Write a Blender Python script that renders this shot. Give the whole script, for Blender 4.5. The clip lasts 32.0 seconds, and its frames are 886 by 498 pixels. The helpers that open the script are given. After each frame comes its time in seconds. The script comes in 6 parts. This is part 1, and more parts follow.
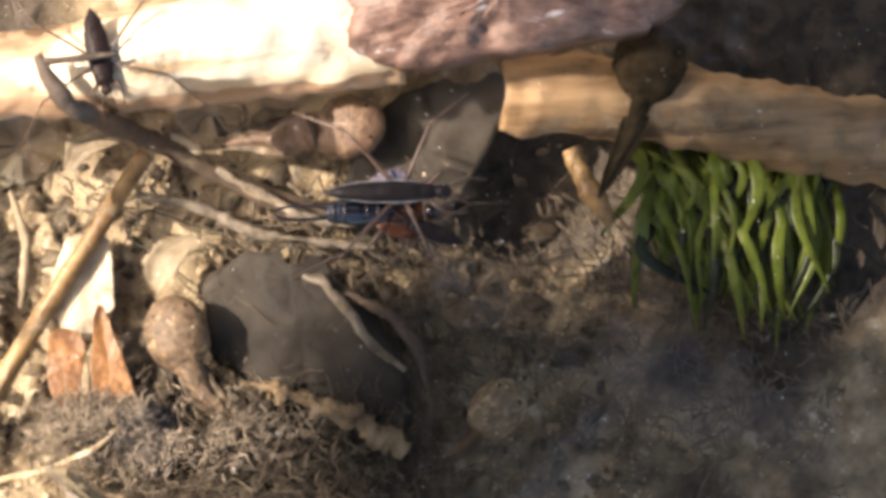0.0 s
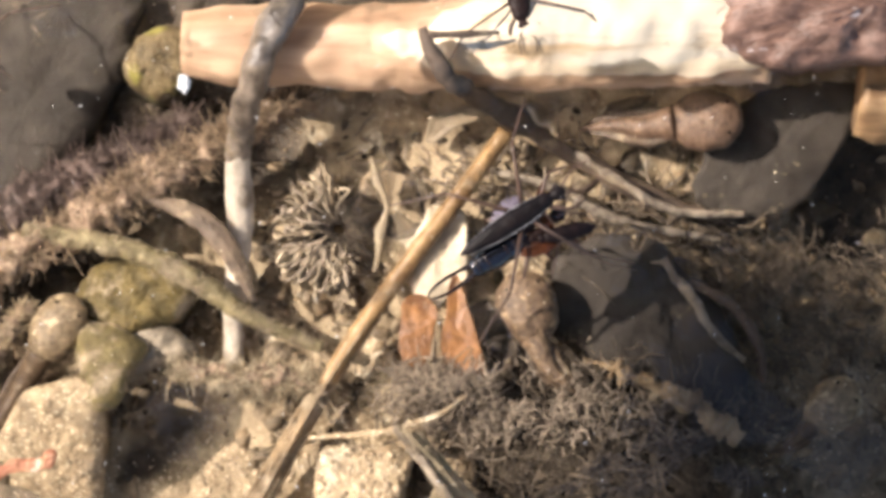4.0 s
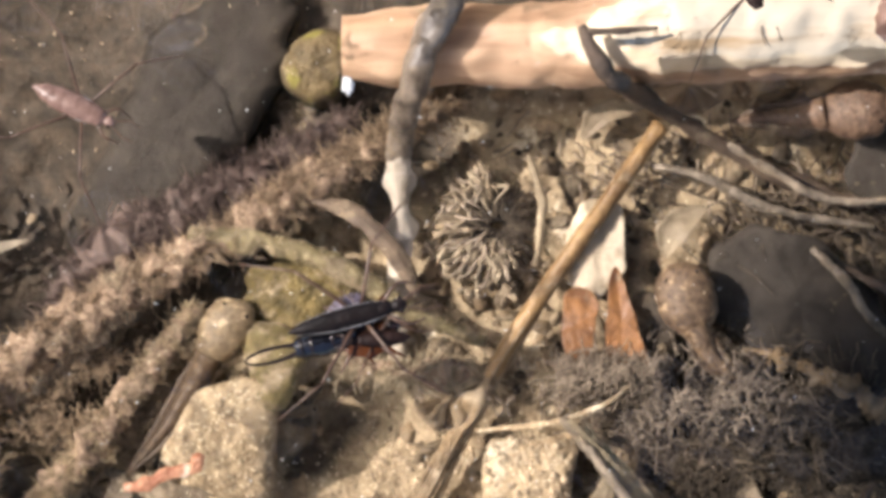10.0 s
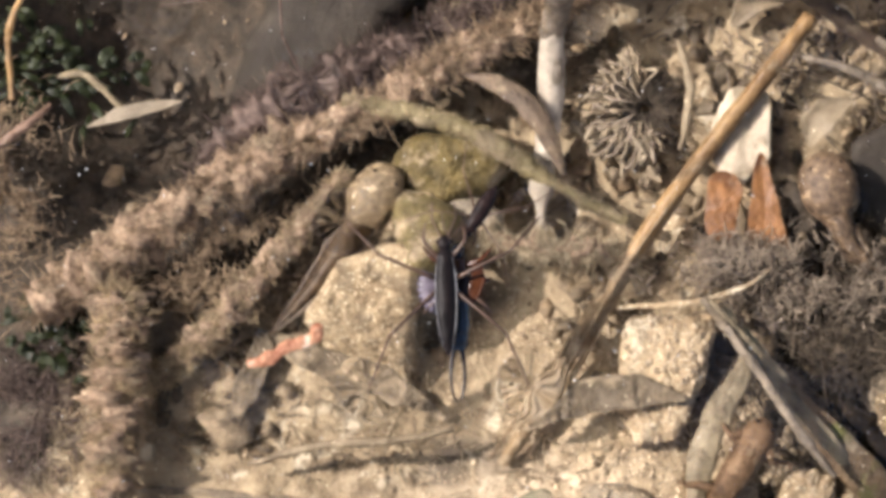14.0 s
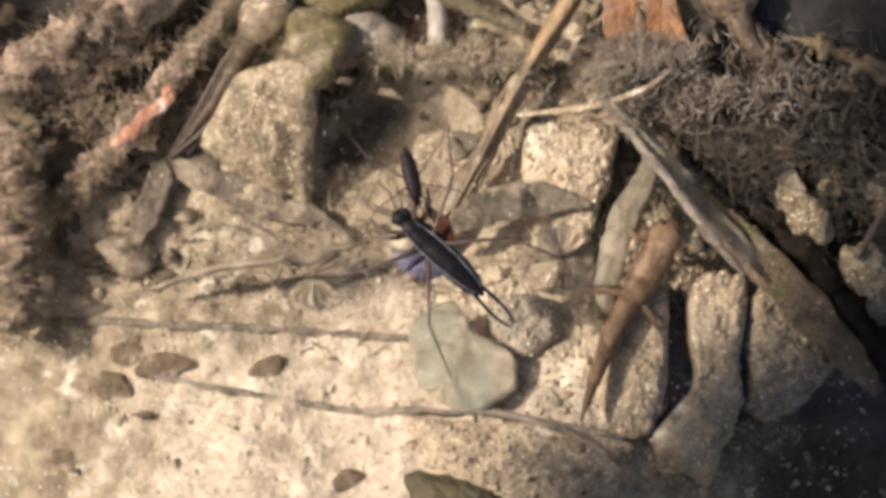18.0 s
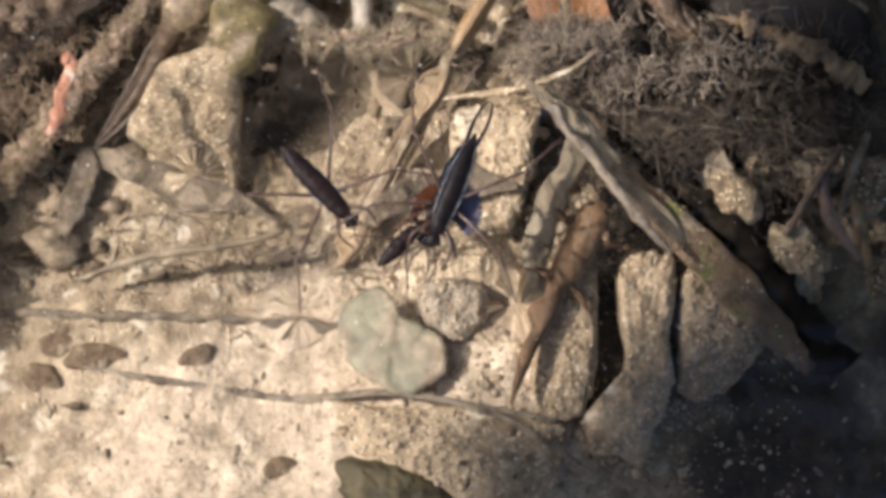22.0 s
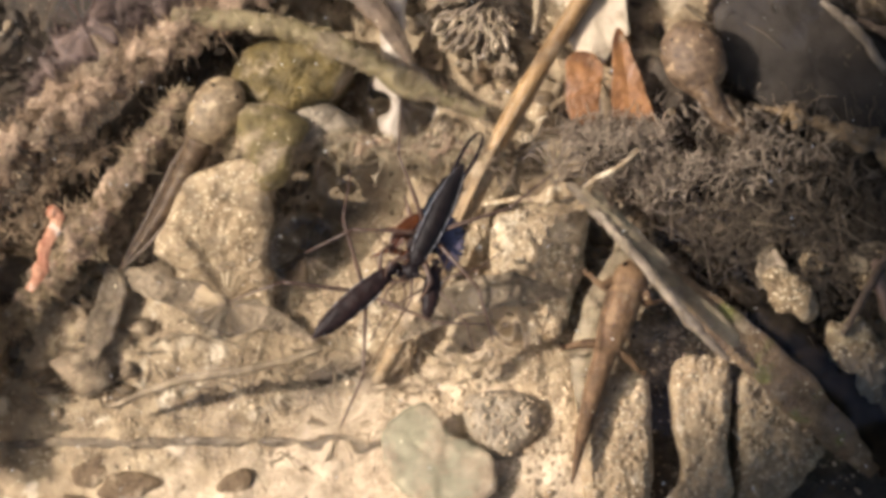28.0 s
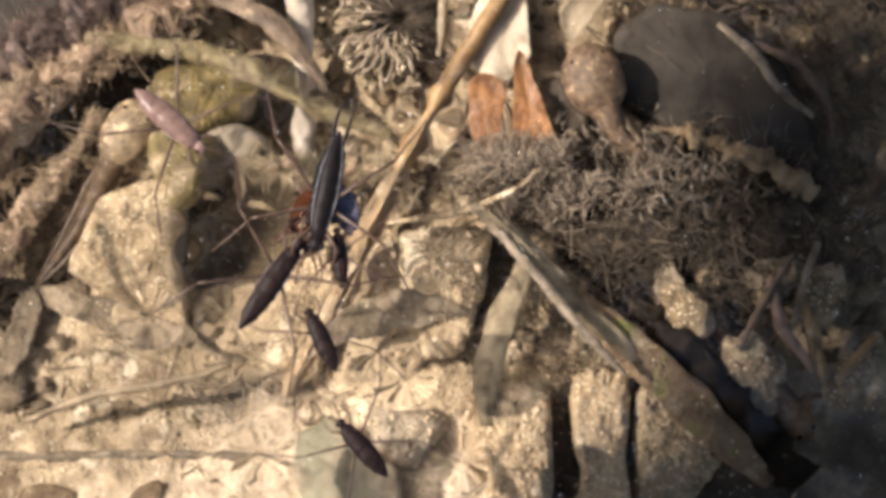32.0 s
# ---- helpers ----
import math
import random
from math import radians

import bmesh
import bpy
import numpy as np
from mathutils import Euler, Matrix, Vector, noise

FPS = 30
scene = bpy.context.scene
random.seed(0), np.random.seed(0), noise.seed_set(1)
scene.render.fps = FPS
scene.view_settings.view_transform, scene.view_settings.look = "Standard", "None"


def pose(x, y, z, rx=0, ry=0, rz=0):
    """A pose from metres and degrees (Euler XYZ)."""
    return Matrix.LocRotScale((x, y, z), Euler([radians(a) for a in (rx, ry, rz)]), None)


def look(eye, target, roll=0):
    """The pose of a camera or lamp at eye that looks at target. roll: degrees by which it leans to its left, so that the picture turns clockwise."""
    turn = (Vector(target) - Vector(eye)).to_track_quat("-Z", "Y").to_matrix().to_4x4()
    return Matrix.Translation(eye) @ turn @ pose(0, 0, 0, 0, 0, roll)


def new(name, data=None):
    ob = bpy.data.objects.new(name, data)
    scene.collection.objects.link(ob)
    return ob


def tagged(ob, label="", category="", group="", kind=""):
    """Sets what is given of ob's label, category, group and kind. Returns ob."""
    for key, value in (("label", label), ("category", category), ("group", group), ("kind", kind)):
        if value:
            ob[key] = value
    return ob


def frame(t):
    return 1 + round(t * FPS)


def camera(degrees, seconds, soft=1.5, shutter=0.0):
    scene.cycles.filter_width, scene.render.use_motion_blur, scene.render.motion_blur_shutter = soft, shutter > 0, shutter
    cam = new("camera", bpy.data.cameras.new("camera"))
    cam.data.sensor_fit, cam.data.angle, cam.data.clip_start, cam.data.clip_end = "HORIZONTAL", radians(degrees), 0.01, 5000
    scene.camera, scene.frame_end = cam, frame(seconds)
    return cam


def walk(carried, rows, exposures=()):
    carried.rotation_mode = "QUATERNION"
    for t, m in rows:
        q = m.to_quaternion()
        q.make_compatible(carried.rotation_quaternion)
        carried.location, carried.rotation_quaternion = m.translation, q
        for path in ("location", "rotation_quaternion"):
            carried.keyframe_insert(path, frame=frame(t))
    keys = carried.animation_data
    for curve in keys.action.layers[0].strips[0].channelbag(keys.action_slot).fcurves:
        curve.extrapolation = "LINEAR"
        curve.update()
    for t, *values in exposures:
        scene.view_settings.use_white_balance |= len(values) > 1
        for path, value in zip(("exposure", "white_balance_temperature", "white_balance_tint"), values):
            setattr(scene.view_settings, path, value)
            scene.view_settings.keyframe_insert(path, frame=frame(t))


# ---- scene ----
cam = camera(18.0, 32.0, soft=4.0)
PATH = [
    (0, pose(0.04629, -0.03627, 0.27311, 8.002, -0.009, -4.633)),
    (0.5, pose(0.04021, -0.03460, 0.27733, 8.002, -0.009, -2.585)),
    (1, pose(0.03551, -0.03375, 0.27714, 8.002, -0.008, -1.910)),
    (1.5, pose(0.03106, -0.03440, 0.27694, 8.001, -0.007, -0.761)),
    (2, pose(0.02695, -0.03618, 0.27788, 8.001, -0.006, -0.181)),
    (2.5, pose(0.02476, -0.03519, 0.27862, 8.001, -0.006, -0.180)),
    (3, pose(0.02021, -0.03579, 0.27988, 8.001, -0.005, -0.374)),
    (3.5, pose(0.01556, -0.03769, 0.28125, 8.000, -0.004, 0.154)),
    (5.5, pose(0.01034, -0.03775, 0.28007, 8.001, -0.002, -1.667)),
    (6, pose(0.00734, -0.03890, 0.28333, 8.000, -0.001, -1.261)),
    (6.5, pose(0.00369, -0.04024, 0.28262, 8.000, -0.001, -0.435)),
    (7, pose(0.00259, -0.04139, 0.28201, 8.000, -0.001, -0.206)),
    (7.5, pose(0.00344, -0.04060, 0.28153, 8.000, -0.001, -0.536)),
    (8, pose(0.00201, -0.03963, 0.28125, 8.000, -0.000, -0.668)),
    (8.5, pose(0.00091, -0.03891, 0.28012, 8.000, -0.000, -0.376)),
    (9, pose(-0.00000, -0.03939, 0.28025, 8.000, 0.000, -0.000)),
    (9.5, pose(-0.00093, -0.03981, 0.28080, 8.000, 0.000, 0.196)),
    (10, pose(-0.00485, -0.03866, 0.28590, 8.000, 0.002, -1.496)),
    (10.5, pose(-0.01488, -0.04927, 0.28691, 7.998, 0.004, -0.926)),
    (11, pose(-0.01736, -0.05365, 0.28547, 7.997, 0.004, 0.595)),
    (11.5, pose(-0.02319, -0.05773, 0.28627, 7.996, 0.005, 1.419)),
    (12, pose(-0.02813, -0.05469, 0.28548, 7.997, 0.007, 0.822)),
    (12.5, pose(-0.02741, -0.05286, 0.28601, 7.997, 0.006, 1.278)),
    (13, pose(-0.02348, -0.05131, 0.28829, 7.998, 0.005, 1.976)),
    (13.5, pose(-0.02035, -0.05156, 0.28852, 7.998, 0.004, 1.657)),
    (15.5, pose(-0.01519, -0.06052, 0.28377, 7.995, 0.004, 0.235)),
    (16, pose(-0.01339, -0.06470, 0.28004, 7.994, 0.003, -0.219)),
    (16.5, pose(-0.01255, -0.06899, 0.27907, 7.993, 0.003, -0.771)),
    (17, pose(-0.01127, -0.07059, 0.27961, 7.993, 0.003, -0.940)),
    (17.5, pose(-0.01010, -0.07051, 0.27921, 7.993, 0.002, -1.215)),
    (18, pose(-0.00974, -0.07153, 0.28132, 7.993, 0.002, -1.229)),
    (18.5, pose(-0.00857, -0.07369, 0.28226, 7.992, 0.002, -1.624)),
    (19, pose(-0.00600, -0.07450, 0.28108, 7.992, 0.002, -1.994)),
    (19.5, pose(-0.00544, -0.07428, 0.27974, 7.992, 0.001, -2.319)),
    (20, pose(-0.00420, -0.07468, 0.27909, 7.992, 0.001, -2.282)),
    (20.5, pose(-0.00342, -0.07551, 0.27669, 7.991, 0.001, -2.120)),
    (21, pose(-0.00134, -0.07823, 0.27813, 7.991, 0.000, -2.320)),
    (21.5, pose(-0.00259, -0.07919, 0.27986, 7.991, 0.001, -2.469)),
    (22, pose(-0.00295, -0.07322, 0.28023, 7.992, 0.001, -2.247)),
    (22.5, pose(-0.00096, -0.06744, 0.28381, 7.994, 0.000, -1.294)),
    (23, pose(0.00466, -0.06401, 0.28015, 7.994, -0.001, -0.710)),
    (23.5, pose(0.00512, -0.06269, 0.27608, 7.994, -0.001, -1.000)),
    (24, pose(0.00281, -0.06110, 0.27344, 7.995, -0.000, -3.840)),
    (24.5, pose(-0.01044, -0.05808, 0.26984, 7.995, 0.003, -5.298)),
    (26.5, pose(-0.01076, -0.06059, 0.27145, 7.994, 0.003, -4.722)),
    (27, pose(-0.00934, -0.05899, 0.27106, 7.995, 0.003, -4.741)),
    (27.5, pose(-0.00753, -0.05886, 0.27072, 7.995, 0.002, -4.551)),
    (28, pose(-0.00800, -0.06008, 0.27061, 7.994, 0.002, -4.333)),
    (28.5, pose(-0.00789, -0.06055, 0.27085, 7.994, 0.002, -4.252)),
    (29, pose(-0.00663, -0.05986, 0.27177, 7.995, 0.002, -4.178)),
    (29.5, pose(-0.00593, -0.05933, 0.27225, 7.995, 0.002, -4.064)),
    (30, pose(-0.00427, -0.06029, 0.27348, 7.995, 0.002, -4.115)),
    (30.5, pose(-0.00287, -0.06156, 0.27518, 7.995, 0.001, -4.354)),
    (31, pose(-0.00117, -0.06188, 0.27604, 7.995, 0.001, -4.615)),
    (31.5, pose(0.00151, -0.06088, 0.27546, 7.995, 0.000, -4.094)),
    (32, pose(0.00168, -0.06010, 0.27849, 7.995, 0.000, -4.473)),
]
EXPOSURE = 0.17
walk(cam, PATH, [(t, EXPOSURE + e, k - 200, 14) for t, e, k in (
    (0, 0.82, 7300), (1, 0.7, 7100), (2, 0.5, 6950), (3, 0.46, 6900), (6, 0.28, 6700), (7, 0.34, 6600), (9, 0.2, 6600), (13, 0.12, 6500),
    (17, -0.05, 6500), (21, -0.18, 6200), (22, -0.15, 6250), (24, 0.02, 6800), (29, -0.03, 6850), (32, 0.12, 6850))])

# ---- light ----
SUN_ELEV, SUN_FROM = radians(46), radians(167)   # the sun stands over the -x side, a little behind the log
world = bpy.data.worlds.new("sky")
scene.world = world
world.use_nodes = True
wn = world.node_tree
sky = wn.nodes.new("ShaderNodeTexSky")
sky.sky_type, sky.sun_disc = "NISHITA", False
sky.sun_elevation, sky.sun_rotation = SUN_ELEV, radians(90) - SUN_FROM
wn.nodes["Background"].inputs["Strength"].default_value = 0.13
wn.links.new(sky.outputs[0], wn.nodes["Background"].inputs["Color"])
sun = new("sun", bpy.data.lights.new("sun", "SUN"))
sun.data.energy, sun.data.angle, sun.data.color = 4.3, radians(0.6), (1.0, 0.92, 0.83)
sun_way = Vector((math.cos(SUN_FROM) * math.cos(SUN_ELEV), math.sin(SUN_FROM) * math.cos(SUN_ELEV), math.sin(SUN_ELEV)))
sun.matrix_world = look(sun_way, (0, 0, 0))

# ---- helpers: all lengths below are in millimetres ----
MM = 0.001
rng = np.random.default_rng(7)


def H(x, y, z=0.0):
    return noise.noise(Vector((x, y, z)))


def place_at(x, y, z, rx=0, ry=0, rz=0):
    return pose(x * MM, y * MM, z * MM, rx, ry, rz)


def mesh_of(name, verts, faces, material, smooth=True):
    me = bpy.data.meshes.new(name)
    me.from_pydata([tuple(v) for v in (np.asarray(verts, float) * MM)], [], faces)
    me.polygons.foreach_set("use_smooth", [smooth] * len(me.polygons))
    me.materials.append(material)
    me.update()
    return me


def piece(name, geo, material, parent=None, label="", smooth=True):
    """Links (verts, faces), in millimetres, as one mesh object, under a thing where parent is given."""
    ob = new(name, mesh_of(name, geo[0], geo[1], material, smooth))
    if parent is not None:
        ob.parent = parent
    if label:
        ob["label"] = label
    return ob


def thing(name, label, category, group="", at=(0, 0, 0), rz=0, kind=""):
    ob = new(name)
    ob.empty_display_size = 0.001
    ob.matrix_world = place_at(*at, 0, 0, rz)
    return tagged(ob, label, category, group, kind)


def join(*geos):
    verts, faces, n = [], [], 0
    for v, f in geos:
        verts.append(np.asarray(v, float).reshape(-1, 3))
        faces += [tuple(i + n for i in q) for q in f]
        n += len(verts[-1])
    return np.concatenate(verts), faces


def moved(geo, at=(0, 0, 0), rz=0, rx=0, ry=0, scale=1):
    m = np.array(Euler((radians(rx), radians(ry), radians(rz))).to_matrix())
    return (np.asarray(geo[0]) * scale) @ m.T + np.array(at), geo[1]


def curve(points, n):
    """A smooth line of n points through the given ones."""
    p = np.asarray(points, float)
    if len(p) == 2:
        return p[0] + (p[1] - p[0]) * np.linspace(0, 1, n)[:, None]
    q = np.concatenate([[2 * p[0] - p[1]], p, [2 * p[-1] - p[-2]]])
    out = []
    for s in np.linspace(0, len(p) - 1 - 1e-9, n):
        i, u = int(s), s - int(s)
        a, b, c, d = q[i:i + 4]
        out.append(0.5 * (2 * b + (c - a) * u + (2 * a - 5 * b + 4 * c - d) * u * u + (3 * b - a - 3 * c + d) * u ** 3))
    return np.array(out)


def tube(points, radii, sides=10, n=24, rough=0.0, seed=0.0, flat=1.0, grain=0.35):
    """A capped tube along a smooth line; radii are spread along it; flat squeezes its height; rough dents its surface."""
    line = curve(points, n)
    r = np.interp(np.linspace(0, 1, n), np.linspace(0, 1, len(radii)), radii)
    verts, faces = [], []
    up = np.array([0.0, 0.0, 1.0])
    for i in range(n):
        d = line[min(i + 1, n - 1)] - line[max(i - 1, 0)]
        d = d / (np.linalg.norm(d) + 1e-9)
        side = np.cross(d, up)
        if np.linalg.norm(side) < 0.05:
            side = np.cross(d, np.array([1.0, 0.0, 0.0]))
        side = side / np.linalg.norm(side)
        top = np.cross(side, d)
        for k in range(sides):
            a = 2 * math.pi * k / sides
            w = side * math.cos(a) + top * math.sin(a) * flat
            p = line[i] + w * r[i]
            if rough:
                p = p + w * r[i] * rough * (H(p[0] * grain + seed, p[1] * grain, p[2] * grain) + 0.5 * H(p[0] * grain * 3, p[1] * grain * 3 + seed, p[2] * grain * 3))
            verts.append(p)
    for i in range(n - 1):
        for k in range(sides):
            a, b = i * sides + k, i * sides + (k + 1) % sides
            faces.append((a, b, b + sides, a + sides))
    faces.append(tuple(range(sides - 1, -1, -1)))
    faces.append(tuple((n - 1) * sides + k for k in range(sides)))
    return np.array(verts), faces


def ball(rx, ry, rz, rough=0.0, seed=0.0, u=20, v=12, grain=0.25, cut=0.0):
    """An uneven ellipsoid; cut squares its outline."""
    verts, faces = [], []
    for i in range(v + 1):
        th = math.pi * i / v
        for k in range(u):
            a = 2 * math.pi * k / u
            w = np.array([math.sin(th) * math.cos(a), math.sin(th) * math.sin(a), math.cos(th)])
            if cut:
                w = np.sign(w) * np.abs(w) ** (1 - cut)
            p = w * (rx, ry, rz)
            e = 1 + rough * (1.4 * H(p[0] * grain + seed, p[1] * grain + seed, p[2] * grain) + 0.5 * H(p[0] * grain * 4, p[1] * grain * 4 + seed, p[2] * grain * 4))
            verts.append(p * e)
    for i in range(v):
        for k in range(u):
            a, b = i * u + k, i * u + (k + 1) % u
            faces.append((a, a + u, b + u, b))
    return np.array(verts), faces


def blade(points, widths, thick=0.25, curl=0.3, n=22, across=8, rough=0.3, seed=0.0, rib=0.12, torn=1.0):
    """A leaf with thickness: a smooth midrib, half-widths along it, sides lifted by curl, a raised rib."""
    line = curve(points, n)
    w = np.interp(np.linspace(0, 1, n), np.linspace(0, 1, len(widths)), widths)
    top, m = [], across + 1
    for i in range(n):
        d = line[min(i + 1, n - 1)] - line[max(i - 1, 0)]
        side = np.array([d[1], -d[0], 0.0])
        side = side / (np.linalg.norm(side) + 1e-9)
        for k in range(m):
            u = 2 * k / across - 1
            ww = w[i] * (1 + 0.2 * torn * H(i * 0.35 + seed, 3.0 * (u > 0) + seed) + 0.14 * torn * H(i * 1.3 + seed, 5.0 * (u > 0) + seed))
            p = line[i] + side * u * ww
            p = p + np.array([0, 0, curl * u * u * w[i] + rough * H(p[0] * 0.25 + seed, p[1] * 0.25) + rib * max(0.0, 1 - abs(u) * 5)])
            top.append(p)
    top = np.array(top)
    nn = len(top)
    verts = np.concatenate([top, top - np.array([0, 0, thick])])
    faces = []
    for i in range(n - 1):
        for k in range(across):
            a = i * m + k
            faces.append((a, a + 1, a + m + 1, a + m))
            faces.append((nn + a, nn + a + m, nn + a + m + 1, nn + a + 1))
    rim = [k for k in range(m)] + [i * m + across for i in range(1, n)] + [(n - 1) * m + k for k in range(across - 1, -1, -1)] + [i * m for i in range(n - 2, 0, -1)]
    for a, b in zip(rim, rim[1:] + rim[:1]):
        faces.append((b, a, nn + a, nn + b))
    return verts, faces


def plate(points, thick=0.3, rings=7, rough=0.3, seed=0.0, grain=0.25, dome=0.0, wave=0.06, n=48, round_edge=0.0):
    """A thin flat piece with a smooth closed outline, a little uneven."""
    p = np.asarray(points, float)
    q = np.concatenate([p, p[:3]])
    edge = curve(q, n * 2)
    k0 = np.linspace(0, 2 * n - 1, 2 * n) / (2 * n - 1) * (len(q) - 1)
    edge = edge[(k0 >= 1) & (k0 < 1 + len(p))]
    n = len(edge)
    mid = p.mean(axis=0)
    top = [mid + np.array([0, 0, dome + rough * (H(mid[0] * grain + seed, mid[1] * grain) + 0.5 * H(mid[0] * grain * 2.7, mid[1] * grain * 2.7 + seed) + 0.3 * H(mid[0] * grain * 6 + seed, mid[1] * grain * 6))])]
    for r in range(1, rings + 1):
        s = r / rings
        for e in edge:
            o = mid + (e - mid) * s * (1 + wave * s ** 3 * (H(e[0] * 0.35 + seed, e[1] * 0.35) + 0.6 * H(e[0] * 0.9, e[1] * 0.9 + seed)))
            o = o + np.array([0, 0, dome * (1 - s * s) - round_edge * s ** 7 + rough * (H(o[0] * grain + seed, o[1] * grain) + 0.5 * H(o[0] * grain * 2.7, o[1] * grain * 2.7 + seed) + 0.3 * H(o[0] * grain * 6 + seed, o[1] * grain * 6))])
            top.append(o)
    top = np.array(top)
    nn = len(top)
    verts = np.concatenate([top, top - np.array([0, 0, thick])])
    faces = []
    for k in range(n):
        a, b = 1 + k, 1 + (k + 1) % n
        faces += [(0, a, b), (nn, nn + b, nn + a)]
        for r in range(rings - 1):
            c, d = a + r * n, b + r * n
            faces += [(c, c + n, d + n, d), (nn + c, nn + d, nn + d + n, nn + c + n)]
        c, d = a + (rings - 1) * n, b + (rings - 1) * n
        faces.append((c, nn + c, nn + d, d))
    area = sum(edge[i][0] * edge[(i + 1) % n][1] - edge[(i + 1) % n][0] * edge[i][1] for i in range(n))
    if area < 0:
        faces = [tuple(reversed(f)) for f in faces]
    return verts, faces


def hairs(lines, r0, r1):
    """Many fine three-sided threads, each along its own few points."""
    verts, faces, n = [], [], 0
    for line in lines:
        k = len(line)
        for i, p in enumerate(line):
            r = r0 + (r1 - r0) * i / (k - 1)
            d = np.asarray(line[min(i + 1, k - 1)]) - np.asarray(line[max(i - 1, 0)])
            s = np.array([-d[1], d[0], 0.0])
            s = s / (np.linalg.norm(s) + 1e-9) * r
            verts += [p + s, p - s, np.asarray(p) + np.array([0, 0, 1.6 * r])]
        for i in range(k - 1):
            a = n + 3 * i
            faces += [(a, a + 3, a + 4, a + 1), (a + 1, a + 4, a + 5, a + 2), (a + 2, a + 5, a + 3, a)]
        n += 3 * k
    return np.array(verts), faces


# ---- materials ----
def surface(name, dark, light, grain=500, rough=0.6, bump=0.3, fleck=None, spread=(0.35, 0.65), stretch=(1, 1, 1), big=0.25, spec=0.5, metal=0.0, through_light=0.0, by_object=0.0, fleck_at=0.62, silt=0.0, grit=0.0):
    m = bpy.data.materials.new(name)
    m.use_nodes = True
    nt, b = m.node_tree, m.node_tree.nodes["Principled BSDF"]
    co = nt.nodes.new("ShaderNodeTexCoord")
    mp = nt.nodes.new("ShaderNodeMapping")
    mp.inputs["Scale"].default_value = stretch
    nt.links.new(co.outputs["Object"], mp.inputs[0])
    fine, broad = nt.nodes.new("ShaderNodeTexNoise"), nt.nodes.new("ShaderNodeTexNoise")
    for nd, s, det in ((fine, grain, 6.0), (broad, grain * big, 4.0)):
        nd.inputs["Scale"].default_value, nd.inputs["Detail"].default_value, nd.inputs["Roughness"].default_value = s, det, 0.62
        nt.links.new(mp.outputs[0], nd.inputs["Vector"])
    mix = nt.nodes.new("ShaderNodeMath")
    mix.operation = "ADD"
    half = nt.nodes.new("ShaderNodeMath")
    half.operation, half.inputs[1].default_value = "MULTIPLY", 0.5
    nt.links.new(fine.outputs[0], mix.inputs[0])
    nt.links.new(broad.outputs[0], mix.inputs[1])
    nt.links.new(mix.outputs[0], half.inputs[0])
    ramp = nt.nodes.new("ShaderNodeValToRGB")
    e = ramp.color_ramp.elements
    e[0].position, e[1].position = spread
    e[0].color, e[1].color = (*dark, 1), (*light, 1)
    nt.links.new(half.outputs[0], ramp.inputs[0])
    colour = ramp.outputs[0]
    if fleck:
        spot = nt.nodes.new("ShaderNodeTexNoise")
        spot.inputs["Scale"].default_value, spot.inputs["Detail"].default_value = grain * 0.6, 5.0
        nt.links.new(mp.outputs[0], spot.inputs["Vector"])
        sr = nt.nodes.new("ShaderNodeValToRGB")
        sr.color_ramp.elements[0].position, sr.color_ramp.elements[1].position = fleck_at, fleck_at + 0.08
        nt.links.new(spot.outputs[0], sr.inputs[0])
        mx = nt.nodes.new("ShaderNodeMixRGB")
        mx.inputs[2].default_value = (*fleck, 1)
        nt.links.new(sr.outputs[0], mx.inputs[0])
        nt.links.new(colour, mx.inputs[1])
        colour = mx.outputs[0]
    height = half.outputs[0]
    if silt:
        film, film_at, film_tone, film_mix = nt.nodes.new("ShaderNodeTexNoise"), nt.nodes.new("ShaderNodeValToRGB"), nt.nodes.new("ShaderNodeValToRGB"), nt.nodes.new("ShaderNodeMixRGB")
        film.inputs["Scale"].default_value, film.inputs["Detail"].default_value, film.inputs["Roughness"].default_value = 240, 8.0, 0.72
        nt.links.new(co.outputs["Object"], film.inputs["Vector"])
        film_at.color_ramp.elements[0].position, film_at.color_ramp.elements[1].position = 0.66 - 0.3 * silt, 0.78 - 0.3 * silt
        film_tone.color_ramp.elements[0].position, film_tone.color_ramp.elements[1].position = 0.35, 0.65
        film_tone.color_ramp.elements[0].color, film_tone.color_ramp.elements[1].color = (0.18, 0.132, 0.082, 1), (0.5, 0.395, 0.26, 1)
        nt.links.new(film.outputs[0], film_at.inputs[0])
        nt.links.new(fine.outputs[0], film_tone.inputs[0])
        nt.links.new(film_at.outputs[0], film_mix.inputs[0])
        nt.links.new(colour, film_mix.inputs[1])
        nt.links.new(film_tone.outputs[0], film_mix.inputs[2])
        colour = film_mix.outputs[0]
        lift = nt.nodes.new("ShaderNodeMath")
        lift.operation, lift.inputs[1].default_value = "MULTIPLY_ADD", 0.5
        nt.links.new(film_at.outputs[0], lift.inputs[0])
        nt.links.new(height, lift.inputs[2])
        height = lift.outputs[0]
    if grit:
        cell, near, pick, both, gm = nt.nodes.new("ShaderNodeTexVoronoi"), nt.nodes.new("ShaderNodeMath"), nt.nodes.new("ShaderNodeMath"), nt.nodes.new("ShaderNodeMath"), nt.nodes.new("ShaderNodeMixRGB")
        cell.inputs["Scale"].default_value = 2900
        nt.links.new(co.outputs["Object"], cell.inputs["Vector"])
        near.operation, near.inputs[1].default_value = "LESS_THAN", 0.45
        pick.operation, pick.inputs[1].default_value = "GREATER_THAN", 1 - grit
